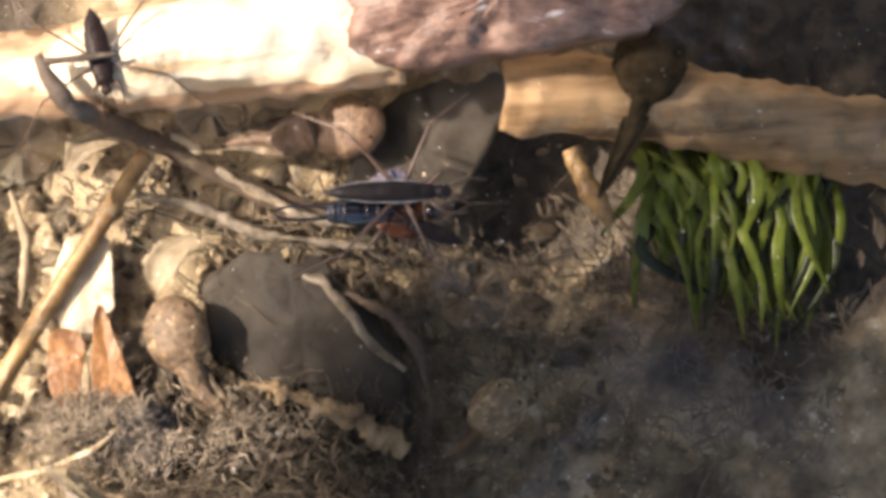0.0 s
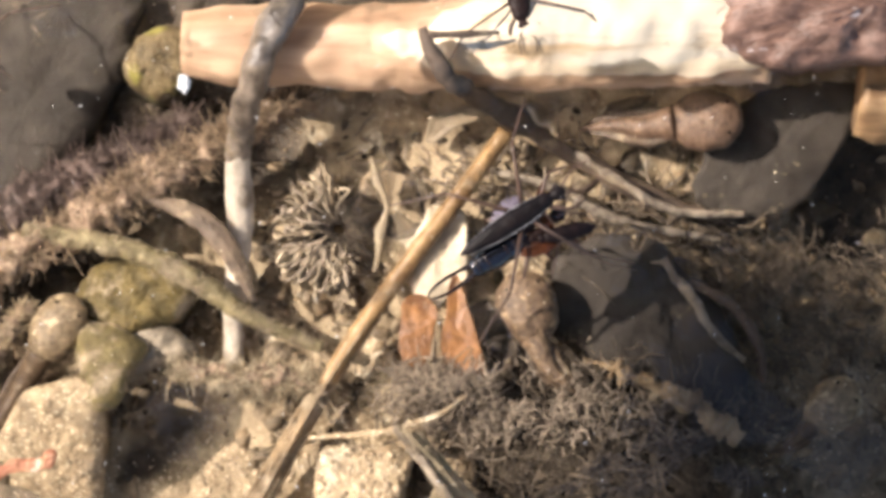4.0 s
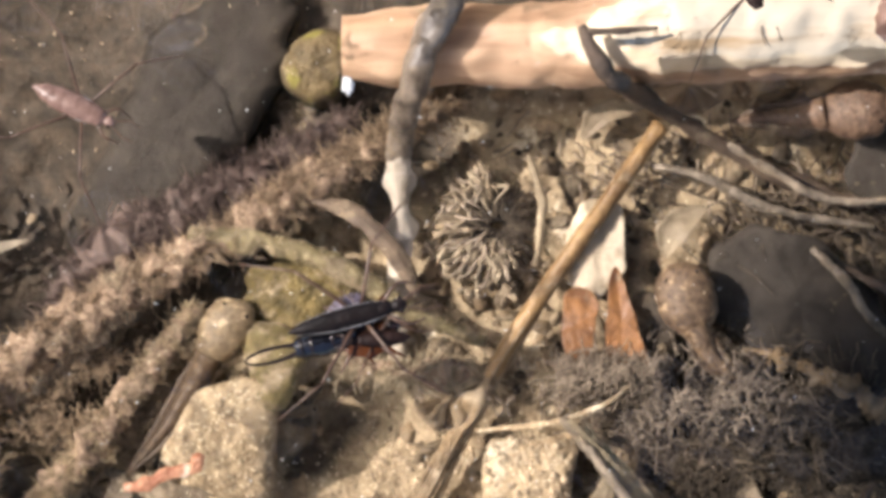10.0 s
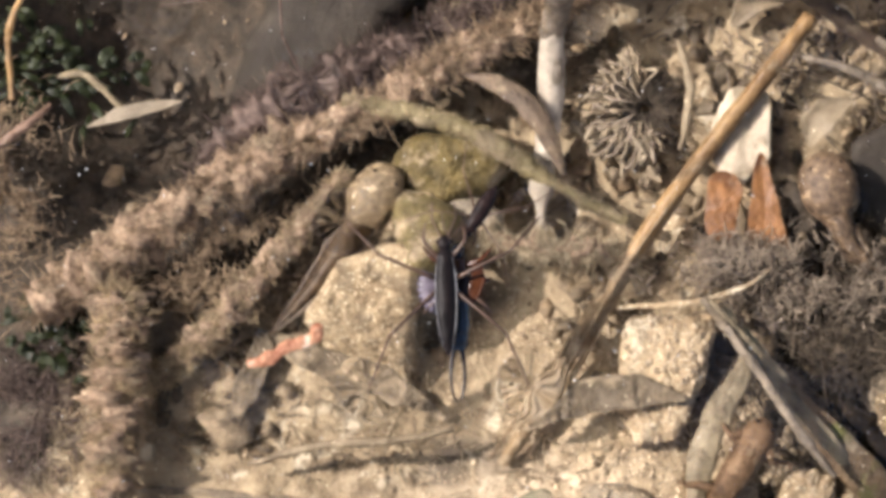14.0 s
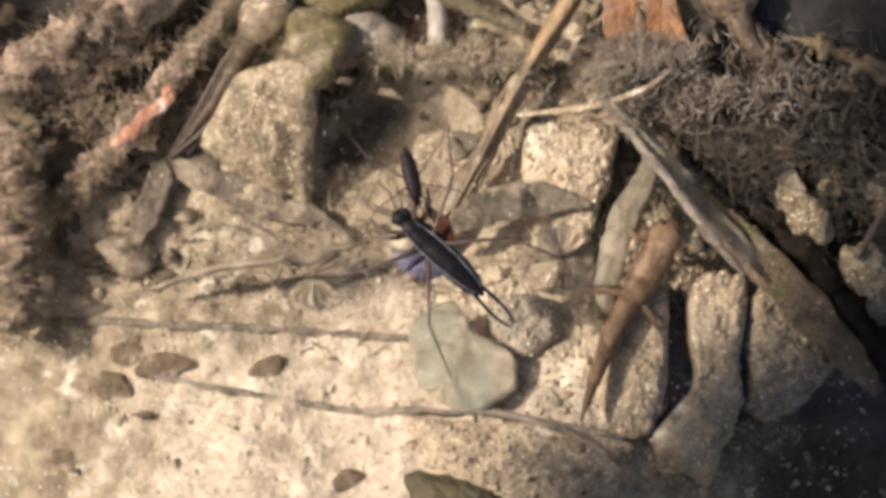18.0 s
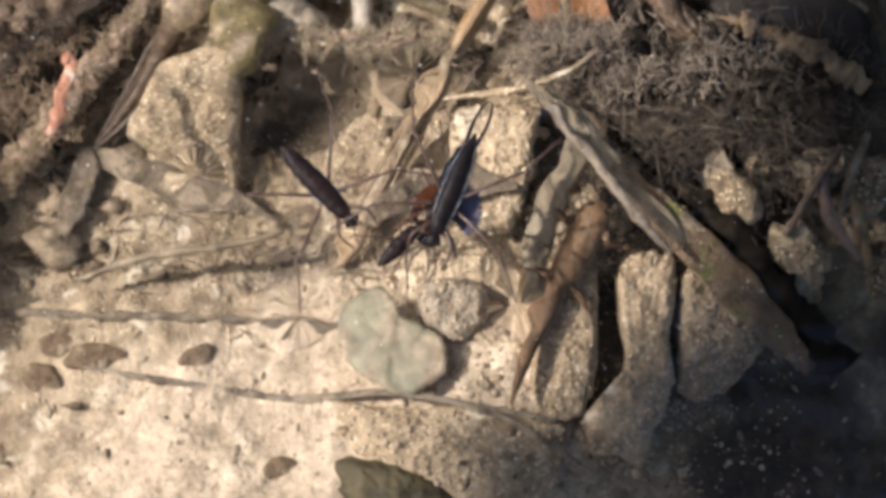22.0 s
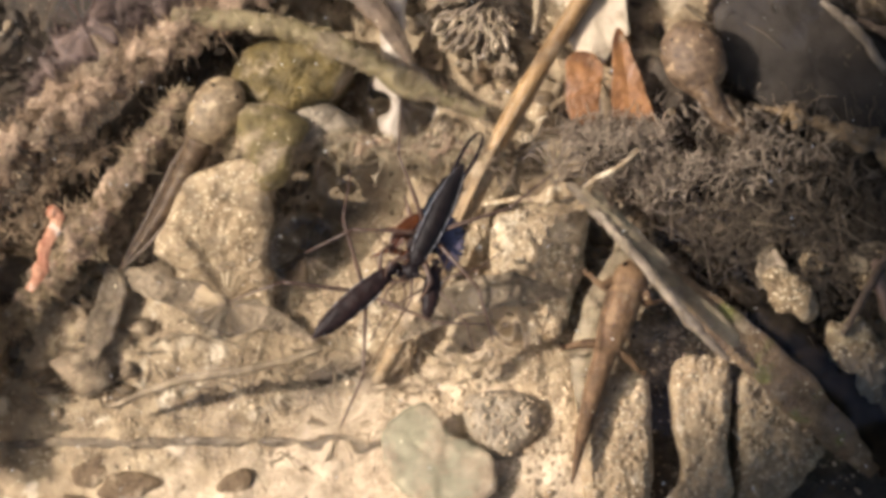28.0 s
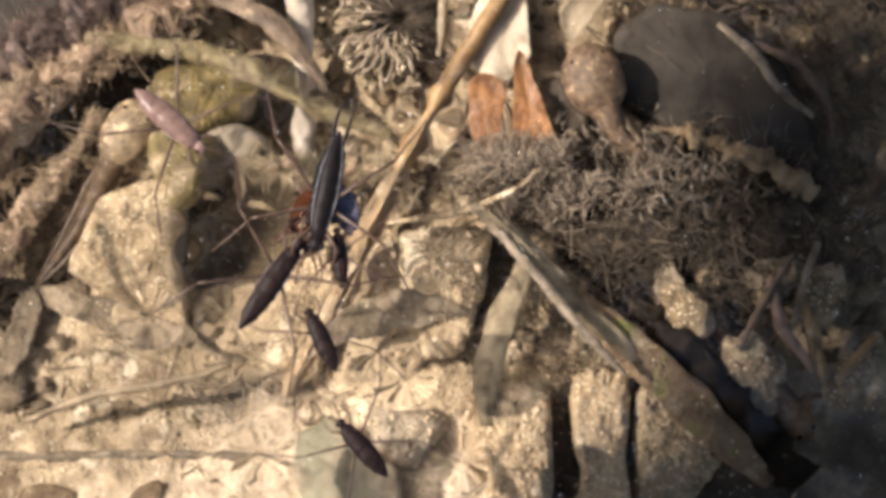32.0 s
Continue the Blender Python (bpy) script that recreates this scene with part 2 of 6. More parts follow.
        both.operation = "MULTIPLY"
        nt.links.new(cell.outputs["Distance"], near.inputs[0])
        nt.links.new(cell.outputs["Color"], pick.inputs[0])
        nt.links.new(near.outputs[0], both.inputs[0])
        nt.links.new(pick.outputs[0], both.inputs[1])
        gm.inputs[2].default_value = (0.68, 0.57, 0.39, 1)
        nt.links.new(both.outputs[0], gm.inputs[0])
        nt.links.new(colour, gm.inputs[1])
        colour = gm.outputs[0]
        lumps = nt.nodes.new("ShaderNodeTexVoronoi")
        lumps.inputs["Scale"].default_value = 1150
        nt.links.new(co.outputs["Object"], lumps.inputs["Vector"])
        for tex, amount in ((cell, -0.25), (lumps, -2.2 * grit)):
            rise = nt.nodes.new("ShaderNodeMath")
            rise.operation, rise.inputs[1].default_value = "MULTIPLY_ADD", amount
            nt.links.new(tex.outputs["Distance"], rise.inputs[0])
            nt.links.new(height, rise.inputs[2])
            height = rise.outputs[0]
    if by_object:
        info = nt.nodes.new("ShaderNodeNewGeometry")
        hs = nt.nodes.new("ShaderNodeHueSaturation")
        rg = nt.nodes.new("ShaderNodeMapRange")
        rg.inputs["To Min"].default_value, rg.inputs["To Max"].default_value = 1 - by_object, 1 + by_object
        nt.links.new(info.outputs["Random Per Island"], rg.inputs["Value"])
        nt.links.new(rg.outputs[0], hs.inputs["Value"])
        nt.links.new(colour, hs.inputs["Color"])
        colour = hs.outputs[0]
    nt.links.new(colour, b.inputs["Base Color"])
    b.inputs["Roughness"].default_value, b.inputs["Specular IOR Level"].default_value, b.inputs["Metallic"].default_value = rough, spec, metal
    if bump:
        bp = nt.nodes.new("ShaderNodeBump")
        bp.inputs["Strength"].default_value, bp.inputs["Distance"].default_value = bump, 0.0006
        nt.links.new(height, bp.inputs["Height"])
        nt.links.new(bp.outputs[0], b.inputs["Normal"])
    if through_light:
        tr = nt.nodes.new("ShaderNodeBsdfTranslucent")
        ms = nt.nodes.new("ShaderNodeMixShader")
        ms.inputs[0].default_value = through_light
        nt.links.new(colour, tr.inputs["Color"])
        nt.links.new(b.outputs[0], ms.inputs[1])
        nt.links.new(tr.outputs[0], ms.inputs[2])
        nt.links.new(ms.outputs[0], nt.nodes["Material Output"].inputs["Surface"])
    return m


def water_material(name, ripple):
    m = bpy.data.materials.new(name)
    m.use_nodes = True
    nt = m.node_tree
    nt.nodes.remove(nt.nodes["Principled BSDF"])
    g = nt.nodes.new("ShaderNodeBsdfGlass")
    g.inputs["IOR"].default_value, g.inputs["Roughness"].default_value = 1.333, 0.0
    nt.links.new(g.outputs[0], nt.nodes["Material Output"].inputs["Surface"])
    if ripple:
        co, nz, bp = nt.nodes.new("ShaderNodeTexCoord"), nt.nodes.new("ShaderNodeTexNoise"), nt.nodes.new("ShaderNodeBump")
        nz.inputs["Scale"].default_value, nz.inputs["Detail"].default_value = 160, 1.0
        bp.inputs["Strength"].default_value, bp.inputs["Distance"].default_value = 1.0, ripple
        nt.links.new(co.outputs["Object"], nz.inputs["Vector"])
        nt.links.new(nz.outputs[0], bp.inputs["Height"])
        nt.links.new(bp.outputs[0], g.inputs["Normal"])
    return m


PEBBLE = surface("dark_brown_pebble", (0.075, 0.047, 0.023), (0.27, 0.185, 0.1), 500, 0.75, 0.7, silt=0.5, grit=0.1)
SAND = surface("sand_silt", (0.16, 0.11, 0.06), (0.50, 0.39, 0.24), 420, 0.75, 0.7, fleck=(0.62, 0.53, 0.38), fleck_at=0.6, grit=0.12)


SILTFLAKE = surface("silty_leaf_flake", (0.05, 0.036, 0.022), (0.27, 0.2, 0.12), 450, 0.7, 0.6, by_object=0.5, silt=0.5)


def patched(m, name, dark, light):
    """Blends another soil or a painted shade into a bed material where the bed's own share of it says so, with ragged
    edges.
    """
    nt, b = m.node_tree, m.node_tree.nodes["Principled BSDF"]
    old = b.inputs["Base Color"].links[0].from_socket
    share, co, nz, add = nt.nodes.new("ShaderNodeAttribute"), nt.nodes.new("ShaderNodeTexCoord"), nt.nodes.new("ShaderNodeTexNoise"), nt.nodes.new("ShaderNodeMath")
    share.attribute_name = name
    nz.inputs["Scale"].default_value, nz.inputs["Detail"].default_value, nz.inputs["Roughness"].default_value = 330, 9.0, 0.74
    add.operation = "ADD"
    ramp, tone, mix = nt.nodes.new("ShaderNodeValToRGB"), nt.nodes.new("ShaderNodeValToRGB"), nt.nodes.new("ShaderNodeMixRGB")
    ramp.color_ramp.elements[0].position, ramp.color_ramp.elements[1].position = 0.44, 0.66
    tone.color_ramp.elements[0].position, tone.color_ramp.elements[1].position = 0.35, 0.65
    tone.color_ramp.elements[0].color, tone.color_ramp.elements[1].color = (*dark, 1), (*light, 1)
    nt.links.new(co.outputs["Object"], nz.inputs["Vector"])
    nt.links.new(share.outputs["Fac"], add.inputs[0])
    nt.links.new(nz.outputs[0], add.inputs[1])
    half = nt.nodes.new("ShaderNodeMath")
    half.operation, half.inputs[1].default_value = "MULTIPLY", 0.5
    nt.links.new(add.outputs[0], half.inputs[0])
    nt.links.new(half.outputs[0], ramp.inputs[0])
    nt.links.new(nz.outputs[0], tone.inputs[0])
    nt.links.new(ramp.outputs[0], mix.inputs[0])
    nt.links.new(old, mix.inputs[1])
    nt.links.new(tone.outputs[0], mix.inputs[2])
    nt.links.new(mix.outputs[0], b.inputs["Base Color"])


patched(SAND, "pale_sand", (0.3, 0.225, 0.14), (0.74, 0.6, 0.42))
# one dark tone for real mud and for shade painted into the bed
patched(SAND, "mud_shade", (0.02, 0.015, 0.01), (0.105, 0.077, 0.05))
patched(SAND, "earth", (0.035, 0.027, 0.018), (0.13, 0.1, 0.065))
GRAIN = surface("sand_grain", (0.28, 0.2, 0.12), (0.62, 0.5, 0.34), 900, 0.5, 0.2, by_object=0.25)
GRAVEL = surface("gravel_stone", (0.2, 0.15, 0.09), (0.55, 0.44, 0.29), 600, 0.7, 0.5, by_object=0.35)
SILTCRUMB = surface("silt_crumb", (0.12, 0.088, 0.055), (0.4, 0.31, 0.2), 700, 0.8, 0.8, by_object=0.35, grit=0.1)
LITTER = surface("plant_litter", (0.07, 0.048, 0.028), (0.36, 0.26, 0.15), 600, 0.7, 0.5, by_object=0.55)
DULLLEAF = surface("dull_grey_brown_leaf", (0.06, 0.044, 0.026), (0.2, 0.15, 0.092), 380, 0.6, 0.7, silt=0.7, grit=0.1)
DARKTADPOLE = surface("dark_tadpole_skin", (0.016, 0.011, 0.006), (0.085, 0.058, 0.03), 600, 0.85, 0.6, spec=0.15, silt=0.15)
OLIVETWIG = surface("olive_silty_bark", (0.11, 0.085, 0.035), (0.33, 0.265, 0.14), 420, 0.6, 0.8, silt=0.5, grit=0.06)
STALK = surface("silty_tan_stalk", (0.13, 0.1, 0.058), (0.36, 0.29, 0.18), 500, 0.6, 0.8, silt=0.4)
ROTTEN = surface("rotten_yellow_wood", (0.14, 0.088, 0.042), (0.45, 0.315, 0.17), 420, 0.65, 0.9, silt=0.6)
# near-black colour that stands in for shade beside the stalk
SHADEBAND = surface("black_shade_band", (0.006, 0.0045, 0.0035), (0.04, 0.029, 0.019), 420, 0.95, 1.0, spec=0.1, silt=0.12)
MOSSFILM = surface("silty_moss_film", (0.075, 0.058, 0.02), (0.24, 0.185, 0.075), 500, 0.75, 0.7, silt=0.6, grit=0.08)
PALESTALK = surface("peeled_whitish_stalk", (0.3, 0.25, 0.19), (0.68, 0.6, 0.48), 420, 0.4, 0.9, silt=0.25)
OLDWOOD = surface("stained_old_wood", (0.16, 0.09, 0.042), (0.48, 0.31, 0.16), 420, 0.6, 0.8, stretch=(0.12, 1, 1), spread=(0.36, 0.6), fleck=(0.12, 0.075, 0.04), fleck_at=0.58, silt=0.4)
# darker copy of the grey threads, with shade put into the colour
SHADETHREAD = surface("shade_threads", (0.025, 0.019, 0.013), (0.12, 0.09, 0.06), 700, 0.8, 0.0, by_object=0.4)
# olive stone colour, lowered to hold the shade it lies in
SHADESTONE = surface("olive_stone_with_shade", (0.03, 0.024, 0.01), (0.12, 0.092, 0.04), 420, 0.75, 0.7)
STONE = surface("beige_stone", (0.22, 0.155, 0.085), (0.48, 0.37, 0.225), 500, 0.7, 0.8, fleck=(0.6, 0.5, 0.35), silt=0.5, grit=0.28)
PALE = surface("pale_stone", (0.27, 0.19, 0.105), (0.54, 0.41, 0.25), 420, 0.7, 0.55, fleck=(0.78, 0.68, 0.5), fleck_at=0.6, silt=0.45, grit=0.32)
CRUST = surface("crusty_tan_stone", (0.12, 0.08, 0.04), (0.42, 0.31, 0.175), 500, 0.7, 1.0, fleck=(0.6, 0.48, 0.28), fleck_at=0.58, silt=0.45, grit=0.3)
LOGSTONE = surface("brown_green_stone", (0.045, 0.032, 0.016), (0.16, 0.115, 0.05), 420, 0.75, 0.7, fleck=(0.2, 0.175, 0.04), fleck_at=0.57, silt=0.3)
MOSS = surface("mossy_stone", (0.045, 0.034, 0.012), (0.175, 0.125, 0.038), 500, 0.75, 0.6, silt=0.4, grit=0.05)
GREYSTONE = surface("grey_stone", (0.19, 0.155, 0.108), (0.4, 0.33, 0.235), 500, 0.7, 0.4, silt=0.45, grit=0.06)
WOOD = surface("peeled_wood", (0.3, 0.175, 0.1), (0.62, 0.43, 0.28), 420, 0.55, 0.9, stretch=(0.12, 1, 1), spread=(0.34, 0.62), fleck=(0.27, 0.16, 0.095), fleck_at=0.6, silt=0.22)


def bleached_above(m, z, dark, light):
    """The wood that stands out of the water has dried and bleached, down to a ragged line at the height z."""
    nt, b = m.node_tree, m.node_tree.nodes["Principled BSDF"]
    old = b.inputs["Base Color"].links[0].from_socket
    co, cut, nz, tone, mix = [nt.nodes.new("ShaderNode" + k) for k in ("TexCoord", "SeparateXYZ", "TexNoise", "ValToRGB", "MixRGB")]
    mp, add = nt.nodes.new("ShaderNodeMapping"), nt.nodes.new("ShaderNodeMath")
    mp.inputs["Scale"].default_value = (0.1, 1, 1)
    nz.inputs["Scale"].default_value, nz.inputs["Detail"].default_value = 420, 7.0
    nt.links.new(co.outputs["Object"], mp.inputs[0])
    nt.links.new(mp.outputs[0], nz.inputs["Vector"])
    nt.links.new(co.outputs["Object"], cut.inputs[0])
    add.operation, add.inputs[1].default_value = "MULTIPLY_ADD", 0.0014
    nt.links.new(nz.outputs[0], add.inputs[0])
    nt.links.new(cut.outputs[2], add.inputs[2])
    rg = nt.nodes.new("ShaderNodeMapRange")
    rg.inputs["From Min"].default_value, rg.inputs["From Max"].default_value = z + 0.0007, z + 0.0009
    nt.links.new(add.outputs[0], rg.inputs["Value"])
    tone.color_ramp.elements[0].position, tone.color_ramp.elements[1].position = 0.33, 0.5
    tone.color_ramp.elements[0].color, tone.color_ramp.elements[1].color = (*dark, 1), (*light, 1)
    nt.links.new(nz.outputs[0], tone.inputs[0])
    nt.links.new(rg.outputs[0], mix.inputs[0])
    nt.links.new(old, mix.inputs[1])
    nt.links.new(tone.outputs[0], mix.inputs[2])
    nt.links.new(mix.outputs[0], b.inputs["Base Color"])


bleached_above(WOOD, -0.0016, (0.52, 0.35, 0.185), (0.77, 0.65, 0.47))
BARK = surface("red_brown_bark", (0.09, 0.045, 0.028), (0.34, 0.195, 0.135), 800, 0.45, 1.0, stretch=(0.5, 1, 1), fleck=(0.6, 0.5, 0.45), fleck_at=0.66)
GREYBARK = surface("grey_twig_bark", (0.075, 0.058, 0.042), (0.36, 0.29, 0.21), 520, 0.7, 1.0, stretch=(1, 1, 1), silt=0.5)
SILTTWIG = surface("silty_grey_twig", (0.13, 0.1, 0.068), (0.38, 0.31, 0.22), 520, 0.7, 0.8, silt=0.6)
DARKBARK = surface("dark_stick_bark", (0.045, 0.032, 0.022), (0.17, 0.115, 0.075), 420, 0.7, 0.8, silt=0.3)
WETBARK = surface("wet_grey_bark", (0.065, 0.05, 0.038), (0.32, 0.26, 0.2), 420, 0.35, 1.0, silt=0.35)
STRAW = surface("wet_straw", (0.15, 0.084, 0.034), (0.43, 0.27, 0.115), 420, 0.45, 0.6, stretch=(1, 1, 1), silt=0.42)
SILTSTRAW = surface("silted_straw", (0.14, 0.09, 0.046), (0.38, 0.265, 0.14), 420, 0.6, 0.7, silt=0.7, grit=0.08)
FUZZ = surface("root_fuzz", (0.15, 0.1, 0.06), (0.47, 0.35, 0.225), 700, 0.8, 0.0, by_object=0.45)
FUZZCORE = surface("silty_root", (0.16, 0.105, 0.07), (0.46, 0.33, 0.22), 1100, 0.85, 1.0, silt=0.5, grit=0.15)
# much darker copy of the green weed; its colour carries the shade
SHADEWEED = surface("shaded_green_weed", (0.006, 0.011, 0.003), (0.045, 0.058, 0.016), 900, 0.5, 0.2, through_light=0.3)
SANDFUZZ = surface("sandy_weed_fuzz", (0.2, 0.14, 0.08), (0.52, 0.41, 0.25), 700, 0.8, 0.0, by_object=0.4)
FUZZDARK = surface("purplish_root_fuzz", (0.06, 0.042, 0.034), (0.2, 0.14, 0.115), 700, 0.8, 0.0, by_object=0.4)
THREAD = surface("grey_threads", (0.065, 0.05, 0.034), (0.25, 0.19, 0.13), 700, 0.8, 0.0, by_object=0.3)
SILTROOT = surface("silty_grey_rootlets", (0.15, 0.115, 0.082), (0.42, 0.335, 0.245), 700, 0.8, 0.0, by_object=0.4)
PALETHREAD = surface("pale_threads", (0.25, 0.19, 0.11), (0.6, 0.5, 0.34), 700, 0.7, 0.0, by_object=0.4)
PALESTRAND = surface("pale_rootlet", (0.13, 0.1, 0.062), (0.46, 0.37, 0.25), 500, 0.6, 0.6)
GREYLEAF = surface("grey_sunken_leaf", (0.027, 0.022, 0.017), (0.066, 0.054, 0.042), 300, 0.7, 0.35, spec=0.2, silt=0.14, grit=0.03)
STRIP = surface("mossy_bark_strip", (0.1, 0.062, 0.032), (0.3, 0.2, 0.105), 420, 0.65, 1.0, fleck=(0.16, 0.15, 0.04), fleck_at=0.55, silt=0.45, grit=0.12)
GREENLEAF = surface("grey_green_leaf", (0.17, 0.155, 0.095), (0.34, 0.31, 0.2), 350, 0.6, 0.3, silt=0.72, grit=0.05)
RUST = surface("rust_leaf", (0.1, 0.043, 0.018), (0.33, 0.15, 0.05), 420, 0.5, 0.5, fleck=(0.13, 0.05, 0.02), fleck_at=0.6, silt=0.24, big=0.5)
WHITELEAF = surface("bleached_leaf", (0.4, 0.32, 0.215), (0.66, 0.57, 0.42), 400, 0.6, 0.6, silt=0.25)
OLDLEAF = surface("silty_brown_leaf", (0.075, 0.052, 0.034), (0.24, 0.17, 0.11), 420, 0.55, 0.6, silt=0.5, grit=0.06)
TANLEAF = surface("tan_leaf", (0.14, 0.1, 0.06), (0.34, 0.27, 0.17), 350, 0.6, 0.4, silt=0.5, grit=0.08)
BROWNLEAF = surface("brown_leaf", (0.12, 0.07, 0.045), (0.32, 0.21, 0.15), 350, 0.5, 0.4, silt=0.35, grit=0.06)
REDCHIP = surface("orange_red_chip", (0.36, 0.1, 0.04), (0.78, 0.4, 0.21), 1100, 0.5, 1.0, fleck=(0.85, 0.62, 0.42), fleck_at=0.6, silt=0.15)
TADPOLE = surface("mottled_tadpole_skin", (0.05, 0.03, 0.017), (0.25, 0.165, 0.097), 1500, 0.5, 0.6, fleck=(0.36, 0.25, 0.14), fleck_at=0.58, big=0.6, grit=0.1)
BROWNSKIN = surface("brown_tadpole_skin", (0.06, 0.034, 0.02), (0.21, 0.13, 0.08), 1500, 0.5, 0.5, big=0.6, silt=0.15, grit=0.05)
OLIVESKIN = surface("olive_tadpole_skin", (0.09, 0.06, 0.03), (0.32, 0.235, 0.135), 1300, 0.5, 0.5, fleck=(0.45, 0.35, 0.21), fleck_at=0.58, big=0.6, grit=0.1, silt=0.3)
FIN = surface("tail_fin", (0.055, 0.035, 0.02), (0.18, 0.12, 0.07), 900, 0.5, 0.2, through_light=0.3, silt=0.4)
NEWTSKIN = surface("newt_skin", (0.07, 0.04, 0.021), (0.21, 0.128, 0.068), 700, 0.65, 0.6, fleck=(0.25, 0.16, 0.09), fleck_at=0.6, grit=0.05, spec=0.25, silt=0.12)
GREENWEED = surface("green_weed", (0.065, 0.092, 0.009), (0.25, 0.31, 0.045), 300, 0.4, 0.2, through_light=0.5)
SHELL = surface("black_brown_shell", (0.009, 0.005, 0.004), (0.034, 0.017, 0.012), 900, 0.22, 0.1, spec=0.6)
BLUEBLACK = surface("blue_black_shell", (0.004, 0.004, 0.006), (0.009, 0.009, 0.014), 900, 0.15, 0.05, spec=1.0)
REDLEG = surface("amber_red_shell", (0.02, 0.008, 0.004), (0.13, 0.04, 0.012), 900, 0.25, 0.1)
LEGBROWN = surface("leg_brown", (0.05, 0.025, 0.015), (0.16, 0.09, 0.055), 900, 0.35, 0.1)
SKATER = surface("strider_back", (0.01, 0.005, 0.004), (0.042, 0.021, 0.016), 900, 0.45, 0.5, spec=0.2)
SKATERPINK = surface("pale_strider_back", (0.16, 0.085, 0.06), (0.4, 0.25, 0.19), 900, 0.35, 0.2)
DARKSKATER = surface("black_strider_back", (0.005, 0.0035, 0.003), (0.021, 0.013, 0.011), 900, 0.45, 0.4, spec=0.2)
SILVERHAIR = surface("silver_flank", (0.14, 0.13, 0.13), (0.55, 0.53, 0.52), 900, 0.3, 0.1)
WING = surface("violet_grey_wing", (0.07, 0.055, 0.075), (0.36, 0.3, 0.36), 900, 0.3, 0.1, through_light=0.35)
DUST = surface("floating_dust", (0.7, 0.68, 0.62), (0.9, 0.88, 0.84), 900, 0.4, 0.0)
SHRUB = surface("shrub_leaf", (0.04, 0.07, 0.012), (0.09, 0.13, 0.03), 60, 0.5, 0.1, through_light=0.2)
WATER = water_material("clear_water", 0.00006)
LENS = water_material("clear_water_ring", 0.0)

# ---- the pond bed, the water, the bank ----
def soft_spot(x, y, cx, cy, r):
    d = math.hypot(x - cx, y - cy) / r
    return math.exp(-d * d)


def bed_z(x, y):
    z = -19.0 + 2.0 * H(x * 0.03 + 5, y * 0.03) + 1.1 * H(x * 0.12, y * 0.12 + 9) + 0.75 * H(x * 0.4 + 3, y * 0.4) + 0.22 * H(x * 1.1, y * 1.1)
    z -= 22 * soft_spot(x, y, -52, 8, 17) + 9 * soft_spot(x, y, -74, -12, 12) + 9 * soft_spot(x, y, 62, 2, 20) + 8 * soft_spot(x, y, 60, -45, 28)
    z += 5.0 * soft_spot(x, y, -22, -60, 26) + 3.5 * soft_spot(x, y, 3, -50, 14)
    z -= 10 * soft_spot(x, y, -58, 27, 16) + 4 * soft_spot(x, y, -5, 14, 8) + 3.5 * soft_spot(x, y, -14.5, -16, 6)
    far = max(0.0, math.hypot(x, y + 15) - 160)
    return z + min(0.06 * far, 60.0) * (1 + 0.3 * H(x * 0.01, y * 0.01))


# centres of painted shade: stone's shadow, rootlet tangle, shaded corner, gaps between stones
STONE_SHADE = (-15.8, -15.1, -19.0)
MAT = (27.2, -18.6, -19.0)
SHADE_CORNER = (33.2, -56.0, -19.0)
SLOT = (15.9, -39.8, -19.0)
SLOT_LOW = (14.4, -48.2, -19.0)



# dark share of the bed: muddy hollows, plus shade painted into the colour
def mud_shade_share(x, y):
    m = 1.4 * soft_spot(x, y, SLOT[0], SLOT[1], 4) + 1.3 * soft_spot(x, y, SLOT_LOW[0], SLOT_LOW[1], 3.5) + 1.5 * soft_spot(x, y, MAT[0], MAT[1] - 1, 12) + 0.85 * soft_spot(x, y, SHADE_CORNER[0], SHADE_CORNER[1], 14) + 0.7 * soft_spot(x, y, STONE_SHADE[0], STONE_SHADE[1], 4.5) + 0.6 * soft_spot(x, y, -19.5, -19.0, 3.0) + 1.3 * soft_spot(x, y, 60, 10, 7) + 1.4 * soft_spot(x, y, -9, 33, 10) + 0.9 * soft_spot(x, y, 6, 34, 9) + 1.2 * soft_spot(x, y, 92, 30, 20) + 0.7 * soft_spot(x, y, 88, 4, 16) + 1.3 * soft_spot(x, y, -56, 27, 20) + 0.8 * soft_spot(x, y, -17, -33, 6) + 1.9 * soft_spot(x, y, -52, 8, 25) + 1.2 * soft_spot(x, y, -44, 18, 12) + 0.5 * soft_spot(x, y, -76, -10, 15) + 1.3 * soft_spot(x, y, -69, -21, 8) + 0.6 * soft_spot(x, y, -66, -33, 7) + 0.35 * soft_spot(x, y, 72, 0, 34) + 0.6 * soft_spot(x, y, 62, -45, 34) + 1.2 * soft_spot(x, y, 19, -5, 3.5) + 0.9 * soft_spot(x, y, -8, 15, 10) + 0.8 * soft_spot(x, y, 32, -12, 12)
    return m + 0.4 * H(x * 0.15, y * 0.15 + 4)


